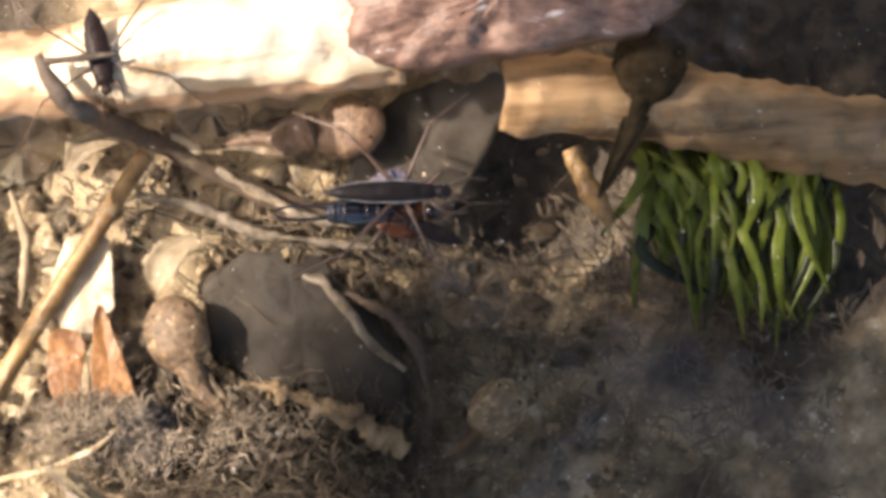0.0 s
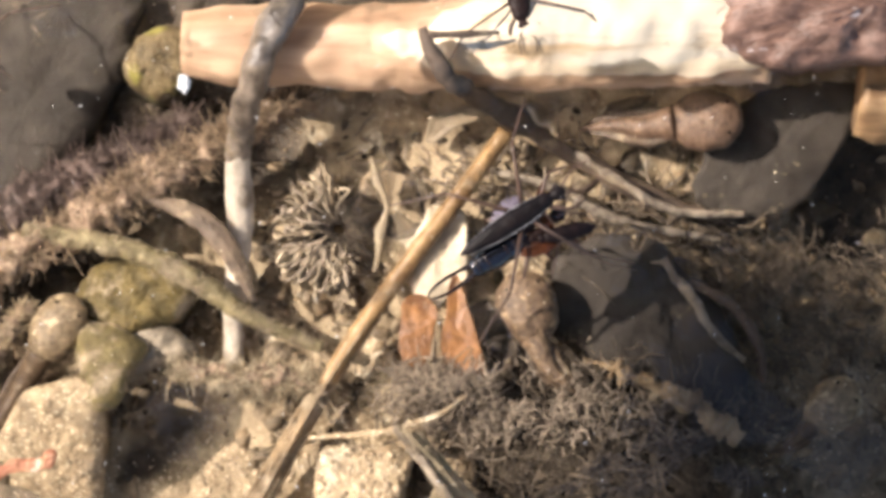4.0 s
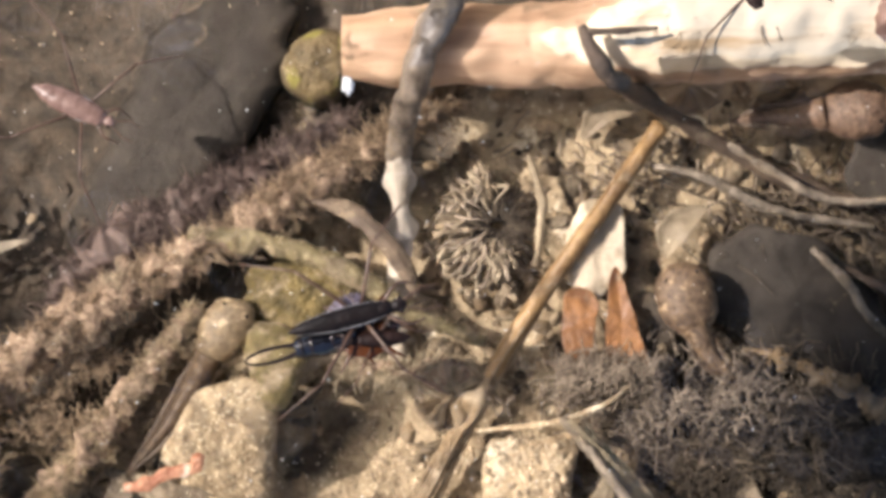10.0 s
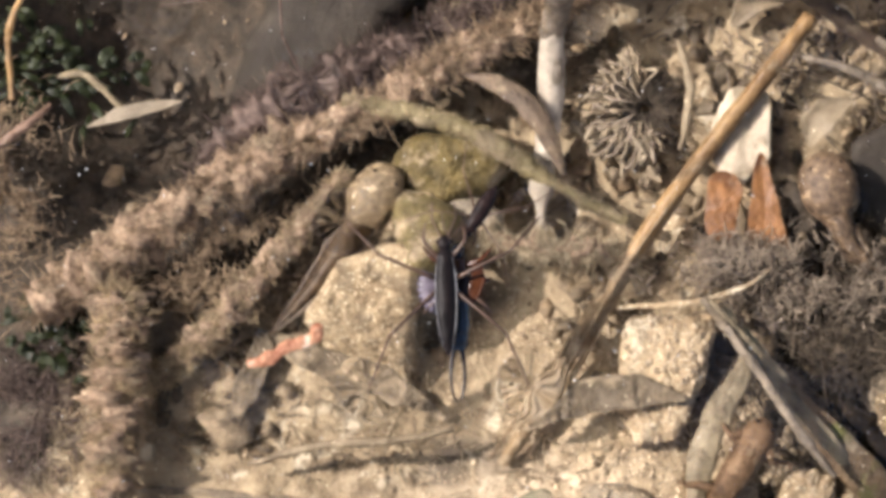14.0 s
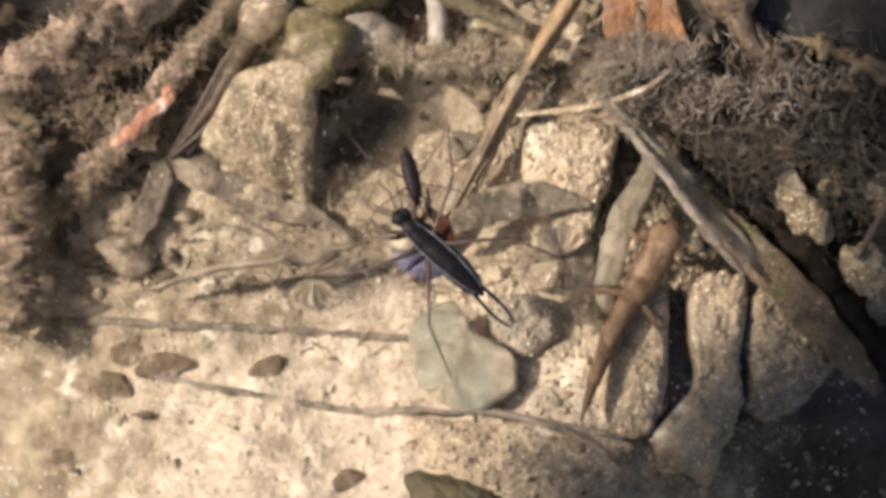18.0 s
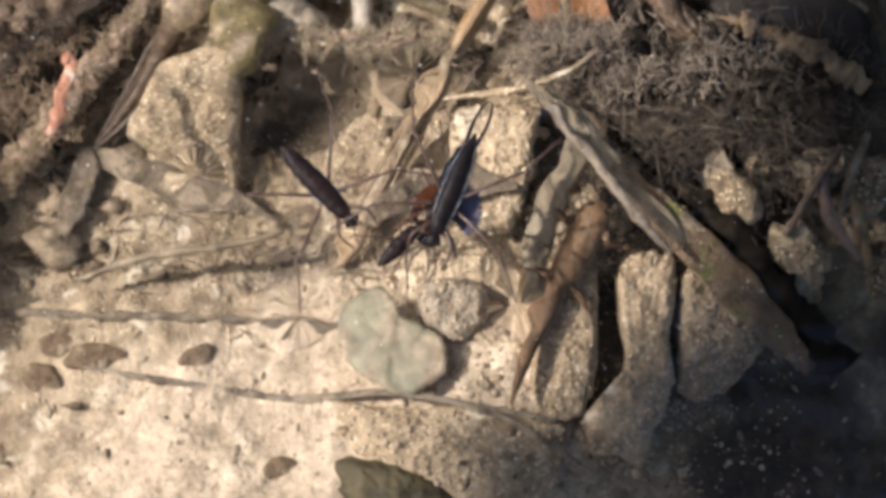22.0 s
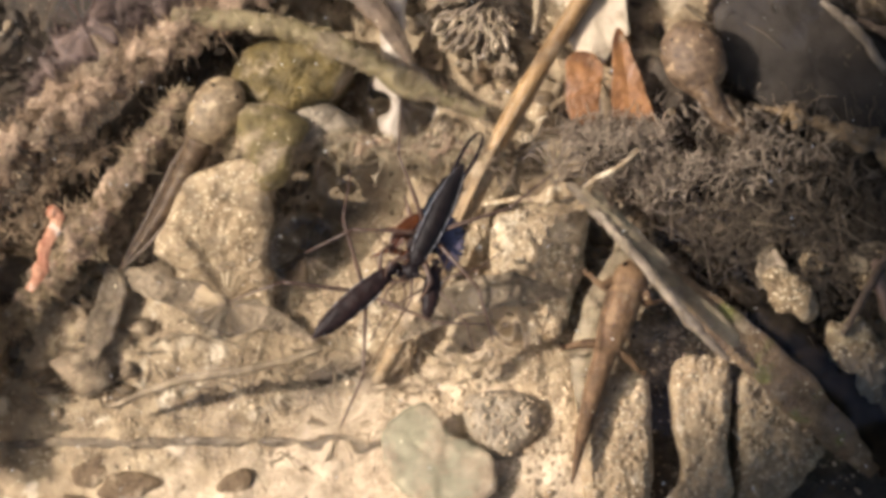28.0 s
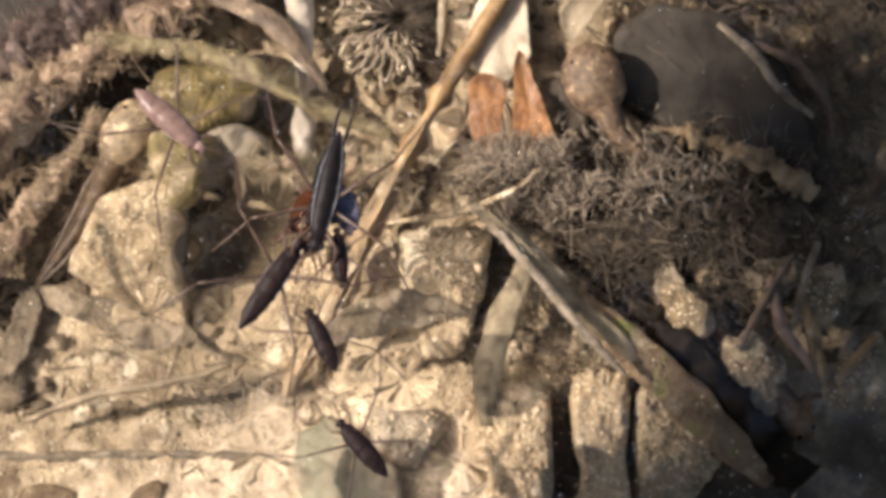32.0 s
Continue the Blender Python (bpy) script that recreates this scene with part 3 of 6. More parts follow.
def build_bed():
    core = list(np.arange(-82, 112.01, 0.62))
    corey = list(np.arange(-74, 42.01, 0.62))
    out = [0.0]
    while out[-1] < 9000:
        out.append(out[-1] * 1.5 + 6)
    xs = [-82 - o for o in out[:0:-1]] + core + [112 + o for o in out[1:]]
    ys = [-74 - o for o in out[:0:-1]] + corey + [42 + o for o in out[1:]]
    verts = [(x, y, bed_z(x, y)) for y in ys for x in xs]
    n = len(xs)
    faces = [(j * n + i, j * n + i + 1, (j + 1) * n + i + 1, (j + 1) * n + i) for j in range(len(ys) - 1) for i in range(n - 1)]
    me = mesh_of("pond_bed", verts, faces, SAND)
    pale = me.attributes.new("pale_sand", "FLOAT", "POINT")
    pale.data.foreach_set("value", [min(1.0, 1.1 * soft_spot(x, y, -24, -60, 24) + 0.9 * soft_spot(x, y, 2, -54, 13) + 0.5 * soft_spot(x, y, -8, -40, 14)) for x, y, z in verts])
    earth = me.attributes.new("earth", "FLOAT", "POINT")
    earth.data.foreach_set("value", [max(0.0, min(1.0, (math.hypot(x, y) - 220) / 200)) for x, y, z in verts])
    share = me.attributes.new("mud_shade", "FLOAT", "POINT")
    share.data.foreach_set("value", [max(0.0, min(1.0, mud_shade_share(x, y))) for x, y, z in verts])
    tagged(new("pond_bed", me), "pale silty pond bed with muddy hollows and painted-in shade", "pond bed", kind="structure")


build_bed()
nx, ny = 60, 60
wx, wy = np.linspace(-950, 950, nx), np.linspace(-950, 950, ny)
water = piece("water", ([(x, y, 0.0) for y in wy for x in wx], [(j * nx + i, j * nx + i + 1, (j + 1) * nx + i + 1, (j + 1) * nx + i) for j in range(ny - 1) for i in range(nx - 1)]), WATER)
water.visible_shadow = False
tagged(water, "clear still pond water over a shallow bed", "water", kind="structure")

# ---- the shrub on the sunny bank, whose shade falls on the pond ----
def build_shrub():
    shrub = thing("bank_shrub", "leafy shrub leaning over the pond from the bank", "shrub", at=(-420, -1050, 25))
    base = np.array([-420.0, -1050.0, 25.0])
    tips, leaves = [], []
    slope = 1 / math.tan(SUN_ELEV)
    for k in range(3800):
        y = rng.uniform(-260, 150) if k < 3000 else rng.uniform(-80, -30)
        edge = np.interp(y, [-260, -66, -59, -55, -49, -44, -38, -30, -24, -18, -11, -5, 3, 11, 17, 25, 40, 150], [-72, -2, 7, 12, 24, 32, 37, 39, 36, 35, 38, 46, 50, 62, 75, 79, 88, 200])
        x = edge + 12 + rng.gamma(1.0, 55)
        h = rng.uniform(520, 700)
        if (x > 62 and y > -30 and rng.uniform() < 0.6) or (x > 36 and y < -34 and rng.uniform() < 0.35) or (x > 16 and y < -42 and rng.uniform() < 0.2) or (math.hypot((x - 82) / 19, (y - 2) / 12) < 1 and rng.uniform() < 0.9):
            continue
        c = np.array([x - (h + 16) * slope * math.cos(SUN_FROM - math.pi), y - (h + 16) * slope * math.sin(SUN_FROM - math.pi), h])
        leaves.append(c)
    for k in range(26):
        c = leaves[k * (len(leaves) // 26)]
        tips.append(tube([base - base, (c - base) * 0.5 + np.array([0, 0, 120]), c - base], [9, 4, 1.5], 6, 10))
    piece("stems", join(*tips), GREYBARK, shrub)
    geos = []
    leaf = blade([(-20, 0, 0), (0, 0, 3), (22, 0, 0)], [0.5, 9, 11, 7, 0.3], 0.4, 0.15, 5, 2, 0.0)
    for c in leaves:
        geos.append(moved(leaf, c - base, rng.uniform(0, 360), rng.uniform(-30, 30), rng.uniform(-30, 30), rng.uniform(0.45, 0.9)))
    tagged(piece("leaves", join(*geos), SHRUB, shrub), kind="stuff")


build_shrub()

# ---- the tree over the pond, whose crown mirrors darkly in the water, with gaps of sky ----
def build_tree():
    tree = thing("tree", "leafy tree whose crown hangs over the pond", "tree", at=(900, 1900, 30))
    foot = np.array([900.0, 1900.0, 30.0])
    piece("trunk", tube([(0, 0, 0), (-40, -60, 700), (-180, -260, 1500), (-420, -700, 2250)], [75, 62, 50, 26], 14, 40, 0.15, 3.0, 1.0, 0.01), BARK, tree)
    for end in ((-900, 300), (-300, 500), (350, 250), (600, 650), (-500, 800), (50, 60)):
        tip = np.array([end[0], end[1], 2120.0]) - foot
        piece("limb", tube([(-300, -480, 1900), (tip[0] * 0.5 - 150, tip[1] * 0.5 - 240, 2150), tip], [24, 14, 5], 8, 18, 0.15, end[0] * 0.01, 1.0, 0.02), BARK, tree)
    gaps = ((225, 172, 36, 30), (262, 158, 44, 26), (298, 140, 40, 20), (356, 122, 28, 24), (-182, 152, 30, 24), (160, 118, 18, 14))
    leaf = blade([(-48, 0, 0), (0, 0, 8), (52, 0, 0)], [1, 20, 25, 15, 0.5], 0.6, 0.12, 6, 2, 0.0)
    geos = []
    while len(geos) < 2600:
        x, y = rng.normal(0, 430), rng.normal(260, 300)
        if abs(x) > 800 or any(((x - gx) / (rx + 26)) ** 2 + ((y - gy) / (ry + 26)) ** 2 < 1 for gx, gy, rx, ry in gaps):
            continue
        geos.append(moved(leaf, np.array([x, y, 2000 + rng.uniform(-40, 160)]) - foot, rng.uniform(0, 360), rng.uniform(-25, 25), rng.uniform(-25, 25), rng.uniform(0.6, 1.0)))
    tagged(piece("crown", join(*geos), SHRUB, tree), kind="stuff")


build_tree()

# ---- logs, bark and sticks ----
def log(name, label, points, radii, material, flat=1.0, rough=0.12, sides=22, n=60):
    ob = thing(name, label, "log")
    piece("wood", tube(points, radii, sides, n, rough, 2.0, flat, 0.3), material, ob)
    return ob


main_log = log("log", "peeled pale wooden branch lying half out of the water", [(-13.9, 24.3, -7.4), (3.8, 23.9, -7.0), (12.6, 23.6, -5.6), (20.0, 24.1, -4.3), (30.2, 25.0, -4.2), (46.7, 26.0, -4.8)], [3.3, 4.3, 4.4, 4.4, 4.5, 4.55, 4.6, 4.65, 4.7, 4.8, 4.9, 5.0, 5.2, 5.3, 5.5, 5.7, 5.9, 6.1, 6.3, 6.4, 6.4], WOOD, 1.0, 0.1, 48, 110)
log("log", "shaded pale branch lying on the pond bed", [(56.8, 18.7, -10.0), (71.8, 16.6, -11.0), (86.1, 13.0, -12.0), (99.8, 9.3, -13.0)], [4.0, 4.2, 4.4, 4.4], OLDWOOD, 1.0, 0.2)
bark = thing("bark_slab", "wet red-brown slab of bark on the log", "bark")
piece("slab", plate([(41.1, 26.3, 2.0), (43.0, 22.0, 1.2), (49.6, 20.4, 0.8), (57.5, 21.4, 1.0), (67.7, 21.9, 1.0), (74.1, 23.8, 1.0), (75.3, 31.6, 2.0), (58.9, 37.5, 2.0), (44.5, 34.1, 2.0)], 4.5, 12, 1.2, 1.0, 0.35, 2.2, 0.12), BARK, bark)
branch = thing("branch", "grey bare branch crossing over the log", "branch")
piece("stem", tube([(-1.2, 32.4, 0.2), (-2.8, 27.4, -0.4), (-4.9, 23.4, -1.3), (-6.5, 19.2, -2.8), (-7.6, 16.0, -6.4), (-8.3, 12.6, -10.0)], [1.75, 1.7, 1.7, 1.55, 1.4, 1.3], 18, 70, 0.35, 3.0), WETBARK, branch)
piece("peeled_tip", tube([(-8.2, 13.4, -9.6), (-8.3, 9.2, -12.0), (-8.2, 5.0, -14.0), (-8.5, 1.2, -15.6), (-9.0, -4.2, -16.6), (-9.0, -8.6, -17.6)], [1.3, 1.5, 1.45, 1.3, 1.25, 0.9], 18, 60, 0.3, 5.0), PALESTALK, branch, "peeled whitish tip")
hook = thing("twig", "dark hooked twig leaning against the log", "twig")
piece("stem", tube([(11.1, 24.1, 2.6), (12.4, 21.1, 2.4), (14.1, 19.0, 1.0), (17.2, 17.8, -4.0), (21.0, 16.6, -10.0), (27.8, 12.7, -14.0), (36.8, 8.4, -16.0), (45.3, 6.1, -17.0)], [0.5, 0.9, 1.1, 1.0, 1.0, 0.9, 0.6], 10, 80, 0.5, 5.0), DARKBARK, hook)
piece("spur", tube([(11.7, 23.4, 2.6), (15.2, 23.4, 2.9), (19.0, 23.6, 2.8)], [0.5, 0.35, 0.2], 7, 16, 0.3), DARKBARK, hook)
straw = thing("straw", "long yellow-brown straw lying on the bed", "straw")
piece("stem", tube([(20.0, 15.7, -13.0), (13.4, 6.8, -13.0), (4.3, -5.5, -14.0), (0.4, -11.8, -14.5)], [0.95, 0.98, 1.0, 0.97, 0.9], 14, 60, 0.1, 1.5), STRAW, straw)
piece("silted_end", tube([(1.0, -10.8, -14.4), (-3.6, -18.3, -15.0), (-11.1, -31.3, -16.0), (-13.0, -33.5, -17.0)], [0.92, 0.92, 0.85, 0.75, 0.45], 14, 60, 0.25, 2.5, 1.0, 0.8), SILTSTRAW, straw, "silt-dulled end")
for side, drop, width in ((0.9, -0.5, 0.32), (-0.8, -0.3, 0.28), (0.2, 0.75, 0.2)):
    piece("fibre", tube([(5.6 + side, -3.9, -13.8 + drop), (-0.6 + side * 1.2, -13.2, -14.2 + drop), (-6.5 + side * 1.6, -23.6, -15.0 + drop), (-12.2 + side * 2.4, -33.0, -16.6 + drop)], [width * 0.6, width, width, width * 0.4], 6, 30, 0.3, side), SILTSTRAW, straw)


def fuzzy_root(label, points, radii, count, length, material, core=None, name="root", lumpy=0.95):
    ob = thing(name, label, "root")
    piece("core", tube(points, radii, 16, 130, lumpy, 4.0, 1.0, 0.7), core or FUZZCORE, ob)
    line = curve(points, 80)
    lines = []
    for k in range(count):
        i = rng.integers(0, 79)
        r = np.interp(i / 79, np.linspace(0, 1, len(radii)), radii)
        a, e = rng.uniform(0, 2 * math.pi), rng.uniform(-0.2, 1.2)
        d = np.array([math.cos(a) * math.cos(e), math.sin(a) * math.cos(e), math.sin(e)])
        p = line[i] + (line[min(i + 1, 79)] - line[i]) * rng.uniform() + d * r * 0.7
        ln = length * rng.uniform(0.2, 0.8)
        b = rng.normal(0, 0.8, 3)
        lines.append([p, p + (d + b * 0.5) * ln * 0.5, p + (d + b) * ln])
    tagged(piece("fuzz", hairs(lines, 0.085, 0.03), material, ob), kind="stuff")
    return ob


fuzzy_root("brown root furred with fine rootlets", [(-1.4, 19.3, -12.0), (-9.7, 14.8, -12.0), (-18.0, 10.3, -12.0), (-25.7, 5.6, -13.0), (-39.0, -1.1, -14.0), (-52.7, -10.2, -15.0), (-63.4, -17.8, -16.0)], [1.2, 1.5, 1.7, 1.8, 2.2, 2.6, 2.2], 7500, 1.7, FUZZ)
fuzzy_root("purplish root furred with fine rootlets", [(-13.4, 16.9, -16.0), (-21.2, 12.5, -15.0), (-31.2, 8.3, -15.0), (-40.8, 2.9, -16.0), (-47.5, -7.2, -18.0)], [1.2, 1.8, 2.2, 2.2, 1.6], 5500, 2.0, FUZZDARK, FUZZDARK)
fuzzy_root("sandy root covered with silt and rootlets", [(-30.3, -2.6, -15.0), (-36.7, -10.9, -14.0), (-41.9, -17.2, -14.0), (-46.6, -22.2, -15.0), (-49.6, -25.3, -16.0)], [1.0, 1.3, 1.4, 1.2, 0.8], 4200, 1.0, SANDFUZZ)
fuzzy_root("upright clump of silty weed", [(-54.1, -16.5, -13.0), (-54.0, -22.7, -12.0), (-54.0, -29.9, -12.0), (-54.2, -38.3, -13.0)], [2.4, 2.7, 2.7, 2.2], 6500, 1.1, SANDFUZZ, name="weed_clump")
fuzzy_root("greenish-brown twig with silt on it", [(-30.8, 5.2, -12.0), (-24.0, 4.0, -11.5), (-17.8, 2.4, -11.5), (-12.3, -0.5, -12.0), (-6.8, -4.1, -13.0), (0.4, -7.1, -14.5)], [0.9, 1.1, 1.2, 1.15, 1.0, 0.7], 700, 0.6, PALETHREAD, OLIVETWIG, name="twig", lumpy=0.4)
fuzzy_root("silty rootlet mat beside the stone", [(-20.4, -8.8, -15.0), (-13.2, -9.8, -14.0), (-5.5, -10.4, -14.0), (0.9, -10.9, -15.0)], [0.8, 1.0, 1.1, 0.8], 2000, 1.5, PALETHREAD, name="rootlet_mat")

# ---- stones ----
def stone(name, label, at, size, material, rz=0, rough=0.16, seed=1.0, cut=0.3, tilt=0):
    ob = piece(name, moved(ball(*size, rough, seed, 40, 24, 0.22, cut), (0, 0, 0), 0, tilt), material)
    ob.matrix_world = place_at(*at, 0, 0, rz)
    return tagged(ob, label, "stone")


def slab_stone(name, label, outline, thick, material, seed=1.0, dome=0.6, rough=0.4, wave=0.16):
    ob = piece(name, plate(outline, thick, 24, rough, seed, 0.6, dome * 0.5, min(wave, 0.1) if thick > 1 else wave, 90, 1.2 if material is PALE else 1.8), material)
    return tagged(ob, label, "stone")


slab_stone("stone", "large angular beige stone on the bed", [(-30.6, -12.2, -9.5), (-26.6, -10.9, -7.2), (-22.6, -11.2, -6.2), (-22.0, -14.2, -7.2), (-22.2, -18.2, -10.4), (-22.6, -22.6, -14.2), (-23.0, -25.8, -17.0), (-25.4, -24.2, -16.2), (-28.6, -22.8, -15.6), (-33.4, -19.6, -14.2), (-34.2, -18.0, -13.6), (-32.6, -15.4, -11.4)], 9, STONE, 1.0, 0.3, 0.3, 0.03)
slab_stone("stone", "olive stone coated with moss", [(-24.4, 0.4, -12.0), (-20.3, 2.2, -11.5), (-13.2, 1.3, -11.5), (-12.0, -0.5, -12.0), (-14.4, -4.0, -12.0), (-18.5, -5.8, -12.0), (-22.6, -5.5, -12.0), (-25.3, -2.3, -12.0)], 6, MOSS, 2.0, 0.9)
slab_stone("stone", "grey-white stone below the mossy one", [(-22.7, -4.5, -13.0), (-15.6, -4.5, -13.0), (-13.2, -8.1, -13.0), (-20.8, -10.5, -13.0), (-23.5, -8.1, -13.0)], 5, GREYSTONE, 2.5, 0.6)
slab_stone("stone", "square pale yellow stone", [(0.7, -17.7, -13.0), (5.3, -17.4, -12.5), (9.9, -18.0, -12.5), (8.8, -23.6, -12.5), (6.0, -30.3, -13.0), (0.9, -30.4, -13.5), (-0.3, -23.4, -13.0)], 6, PALE, 3.0, 0.5)
slab_stone("stone", "rounded grey-brown stone on the sand", [(-3.7, -36.0, -14.0), (1.1, -35.5, -14.0), (3.9, -38.0, -14.0), (2.0, -41.5, -14.0), (-1.0, -42.6, -14.0), (-3.9, -40.1, -14.0)], 4, GREYSTONE, 4.0, 0.9)
slab_stone("stone", "broad pale sandy stone", [(-13.6, -48.2, -13.0), (-6.5, -49.0, -13.0), (1.7, -48.7, -13.0), (9.9, -51.4, -13.0), (9.9, -56.7, -13.0), (7.2, -60.1, -13.0), (-1.0, -59.2, -13.0), (-10.3, -54.8, -13.0)], 6, PALE, 5.0, 0.6)
slab_stone("stone", "tall sandy stone beside the newt", [(7.3, -35.8, -13.0), (11.2, -34.5, -13.0), (14.4, -35.2, -13.0), (14.6, -39.7, -13.0), (14.2, -45.0, -13.0), (13.4, -49.1, -13.0), (10.8, -51.1, -13.5), (7.6, -49.5, -13.5), (7.0, -43.0, -13.0)], 6, PALE, 6.0, 0.3, 0.5)
slab_stone("stone", "upright sandy stone between two gaps", [(17.1, -34.7, -13.0), (19.8, -33.9, -13.0), (22.6, -33.9, -13.0), (22.8, -38.2, -13.0), (22.0, -42.3, -13.0), (22.0, -47.1, -13.0), (20.2, -52.3, -13.5), (18.0, -55.5, -13.5), (13.6, -54.1, -13.5), (12.6, -50.6, -13.5), (15.4, -49.2, -13.0), (17.2, -44.5, -13.0), (16.7, -39.2, -13.0)], 7, PALE, 7.0, 0.3, 0.5)
slab_stone("stone", "brown stone with a mossy corner", [(23.5, -36.7, -13.5), (25.6, -34.4, -13.3), (28.8, -34.6, -13.3), (30.4, -38.4, -13.6), (32.2, -42.0, -14.0), (30.6, -46.0, -14.6), (26.8, -48.6, -15.0), (23.0, -48.3, -15.0), (22.9, -42.9, -14.0)], 6, STONE, 8.0, 0.3, 0.75)
slab_stone("moss_patch", "yellow-green moss on the stone's corner", [(26.0, -34.2, -13.0), (27.5, -34.8, -12.8), (27.9, -37.8, -12.8), (26.9, -38.3, -12.8), (26.2, -36.5, -12.8)], 0.5, MOSSFILM, 14.0, 0.3, 0.2, 0.3)
slab_stone("stone", "olive stone with its shade put into the colour", [(-13.8, -54.7, -12.0), (-6.7, -54.7, -12.0), (-1.0, -58.7, -12.0), (1.1, -64.6, -12.0), (-8.3, -65.4, -12.0)], 6, SHADESTONE, 10.0, 0.4)
slab_stone("stone", "grey slab sunk behind the log", [(-32.6, 29.0, -14.0), (-20.5, 33.7, -14.0), (-20.0, 24.4, -14.0), (-24.9, 15.5, -15.0), (-35.4, 6.1, -17.0), (-42.8, 7.6, -18.0), (-37.7, 21.4, -16.0)], 4, GREYLEAF, 11.0, 0.3, 0.1)
slab_stone("stone", "yellow-green stone at the log's end", [(-20.1, 24.9, -12.0), (-15.8, 27.2, -11.0), (-12.8, 25.6, -11.0), (-14.1, 20.7, -12.0), (-17.7, 19.3, -13.0), (-20.4, 21.5, -13.0)], 6, LOGSTONE, 12.0, 0.8)

for at, size, turn in (((29.8, -27.8, -15.2), (2.0, 2.6, 1.6), 10), ((39.4, -25.6, -15.5), (3.6, 2.2, 1.8), 20), ((36.4, -35.4, -15.6), (2.6, 4.4, 1.9), 24), ((44.0, -27.8, -16.0), (2.0, 3.2, 1.7), -20), ((33.4, -24.6, -16.2), (1.6, 1.3, 1.2), 30), ((46.0, -36.0, -16.6), (2.6, 2.0, 1.6), 50)):
    stone("stone", "crusty tan stone in the dark litter", at, size, CRUST, turn, 0.55, at[0], 0.15)
slab_stone("moss_drape", "olive film of moss hanging over the stone", [(-24.8, -4.6, -10.5), (-20.1, -5.3, -10.1), (-17.7, -7.3, -9.9), (-19.2, -10.6, -8.1), (-20.5, -13.5, -6.9), (-23.1, -13.9, -6.3), (-24.6, -9.8, -8.5)], 0.4, MOSSFILM, 13.0, 0.2, 0.15, 0.08)

# ---- leaves ----
def flat_leaf(label, outline, material, thick=0.3, seed=0.0, rough=0.5, dome=0.3, name="leaf"):
    return tagged(piece(name, plate(outline, thick, 9, rough, seed, 0.2, dome, 0.08), material), label, "leaf")


def long_leaf(label, points, widths, material, curl=0.25, seed=0.0, name="leaf", rough=0.5):
    return tagged(piece(name, blade(points, widths, 0.25, curl, 26, 8, rough, seed), material), label, "leaf")


def ragged_leaf(label, outline, material, seed=0.0, name="leaf"):
    """A stiff dead leaf with creases, a torn rim and a turned-up edge."""
    geo = plate(outline, 0.3, 14, 0.16, seed, 0.5, 0.15, 0.09, 90)
    v = np.array(geo[0])
    mid = v.mean(axis=0)
    for i in range(len(v)):
        d = v[i] - mid
        v[i, 2] += 0.25 * math.sin(d[0] * 1.3 + seed) * abs(d[1]) * 0.25 + 0.05 * H(v[i, 0] * 1.7 + seed, v[i, 1] * 1.7)
    return tagged(piece(name, (v, geo[1]), material), label, "leaf")


flat_leaf("smooth dark grey sunken leaf below the log", [(40.5, 12.7, -14.0), (44.6, 18.6, -13.0), (50.6, 20.6, -13.0), (57.1, 20.3, -13.0), (55.9, 15.1, -14.0), (51.7, 8.6, -15.0), (46.4, 6.5, -15.0), (40.5, 7.4, -15.0)], GREYLEAF, seed=1.0)
flat_leaf("broad dark grey sunken leaf", [(24.8, -3.6, -15.8), (25.1, 2.2, -15.5), (28.5, 4.8, -15.2), (33.3, 4.4, -15.0), (37.6, 2.4, -15.0), (42.2, -2.6, -15.0), (44.6, -9.5, -15.2), (44.6, -15.2, -15.6), (38.3, -12.6, -15.9), (33.4, -10.4, -16.0), (27.8, -7.6, -16.0)], GREYLEAF, seed=2.0)
ragged_leaf("bleached white leaf scrap with a torn edge", [(11.5, 7.9, -14.4), (13.6, 7.9, -14.2), (15.6, 7.1, -14.2), (15.7, 3.6, -14.0), (15.6, 0.3, -14.0), (14.2, -0.9, -14.0), (12.9, -3.0, -14.1), (11.3, -1.9, -14.2), (10.1, -2.0, -14.4), (9.1, 0.6, -14.5), (9.3, 3.4, -14.6), (10.4, 6.2, -14.6)], WHITELEAF, 3.0, name="leaf_scrap")
ragged_leaf("rust-brown broken dead leaf", [(9.0, -2.4, -11.7), (10.6, -1.6, -11.4), (12.4, -3.0, -11.6), (12.1, -6.1, -11.9), (11.3, -9.9, -12.6), (9.2, -9.4, -12.6), (8.6, -5.9, -12.2)], RUST, 4.0)
ragged_leaf("pointed rust-brown dead leaf", [(14.4, 0.6, -10.4), (15.6, -2.6, -10.5), (16.7, -6.5, -10.8), (17.6, -10.8, -11.6), (15.0, -11.2, -12.0), (13.6, -9.8, -11.7), (13.2, -6.8, -11.0), (13.6, -2.7, -10.4)], RUST, 5.0)
long_leaf("curved grey-brown dead leaf", [(-17.6, 8.4, -11.5), (-13.4, 6.9, -10.5), (-10.3, 4.4, -10.5), (-8.2, 1.2, -11.2), (-6.6, -2.4, -12.4)], [0.4, 1.0, 1.25, 1.2, 0.9, 0.3], OLDLEAF, -0.25, 6.0)
long_leaf("tan willow leaf on the stones", [(-10.3, -30.0, -12.5), (-4.9, -26.8, -12.0), (1.0, -25.7, -12.0), (6.9, -26.4, -12.0)], [0.2, 1.8, 2.0, 0.2], DULLLEAF, 0.2, 7.0)
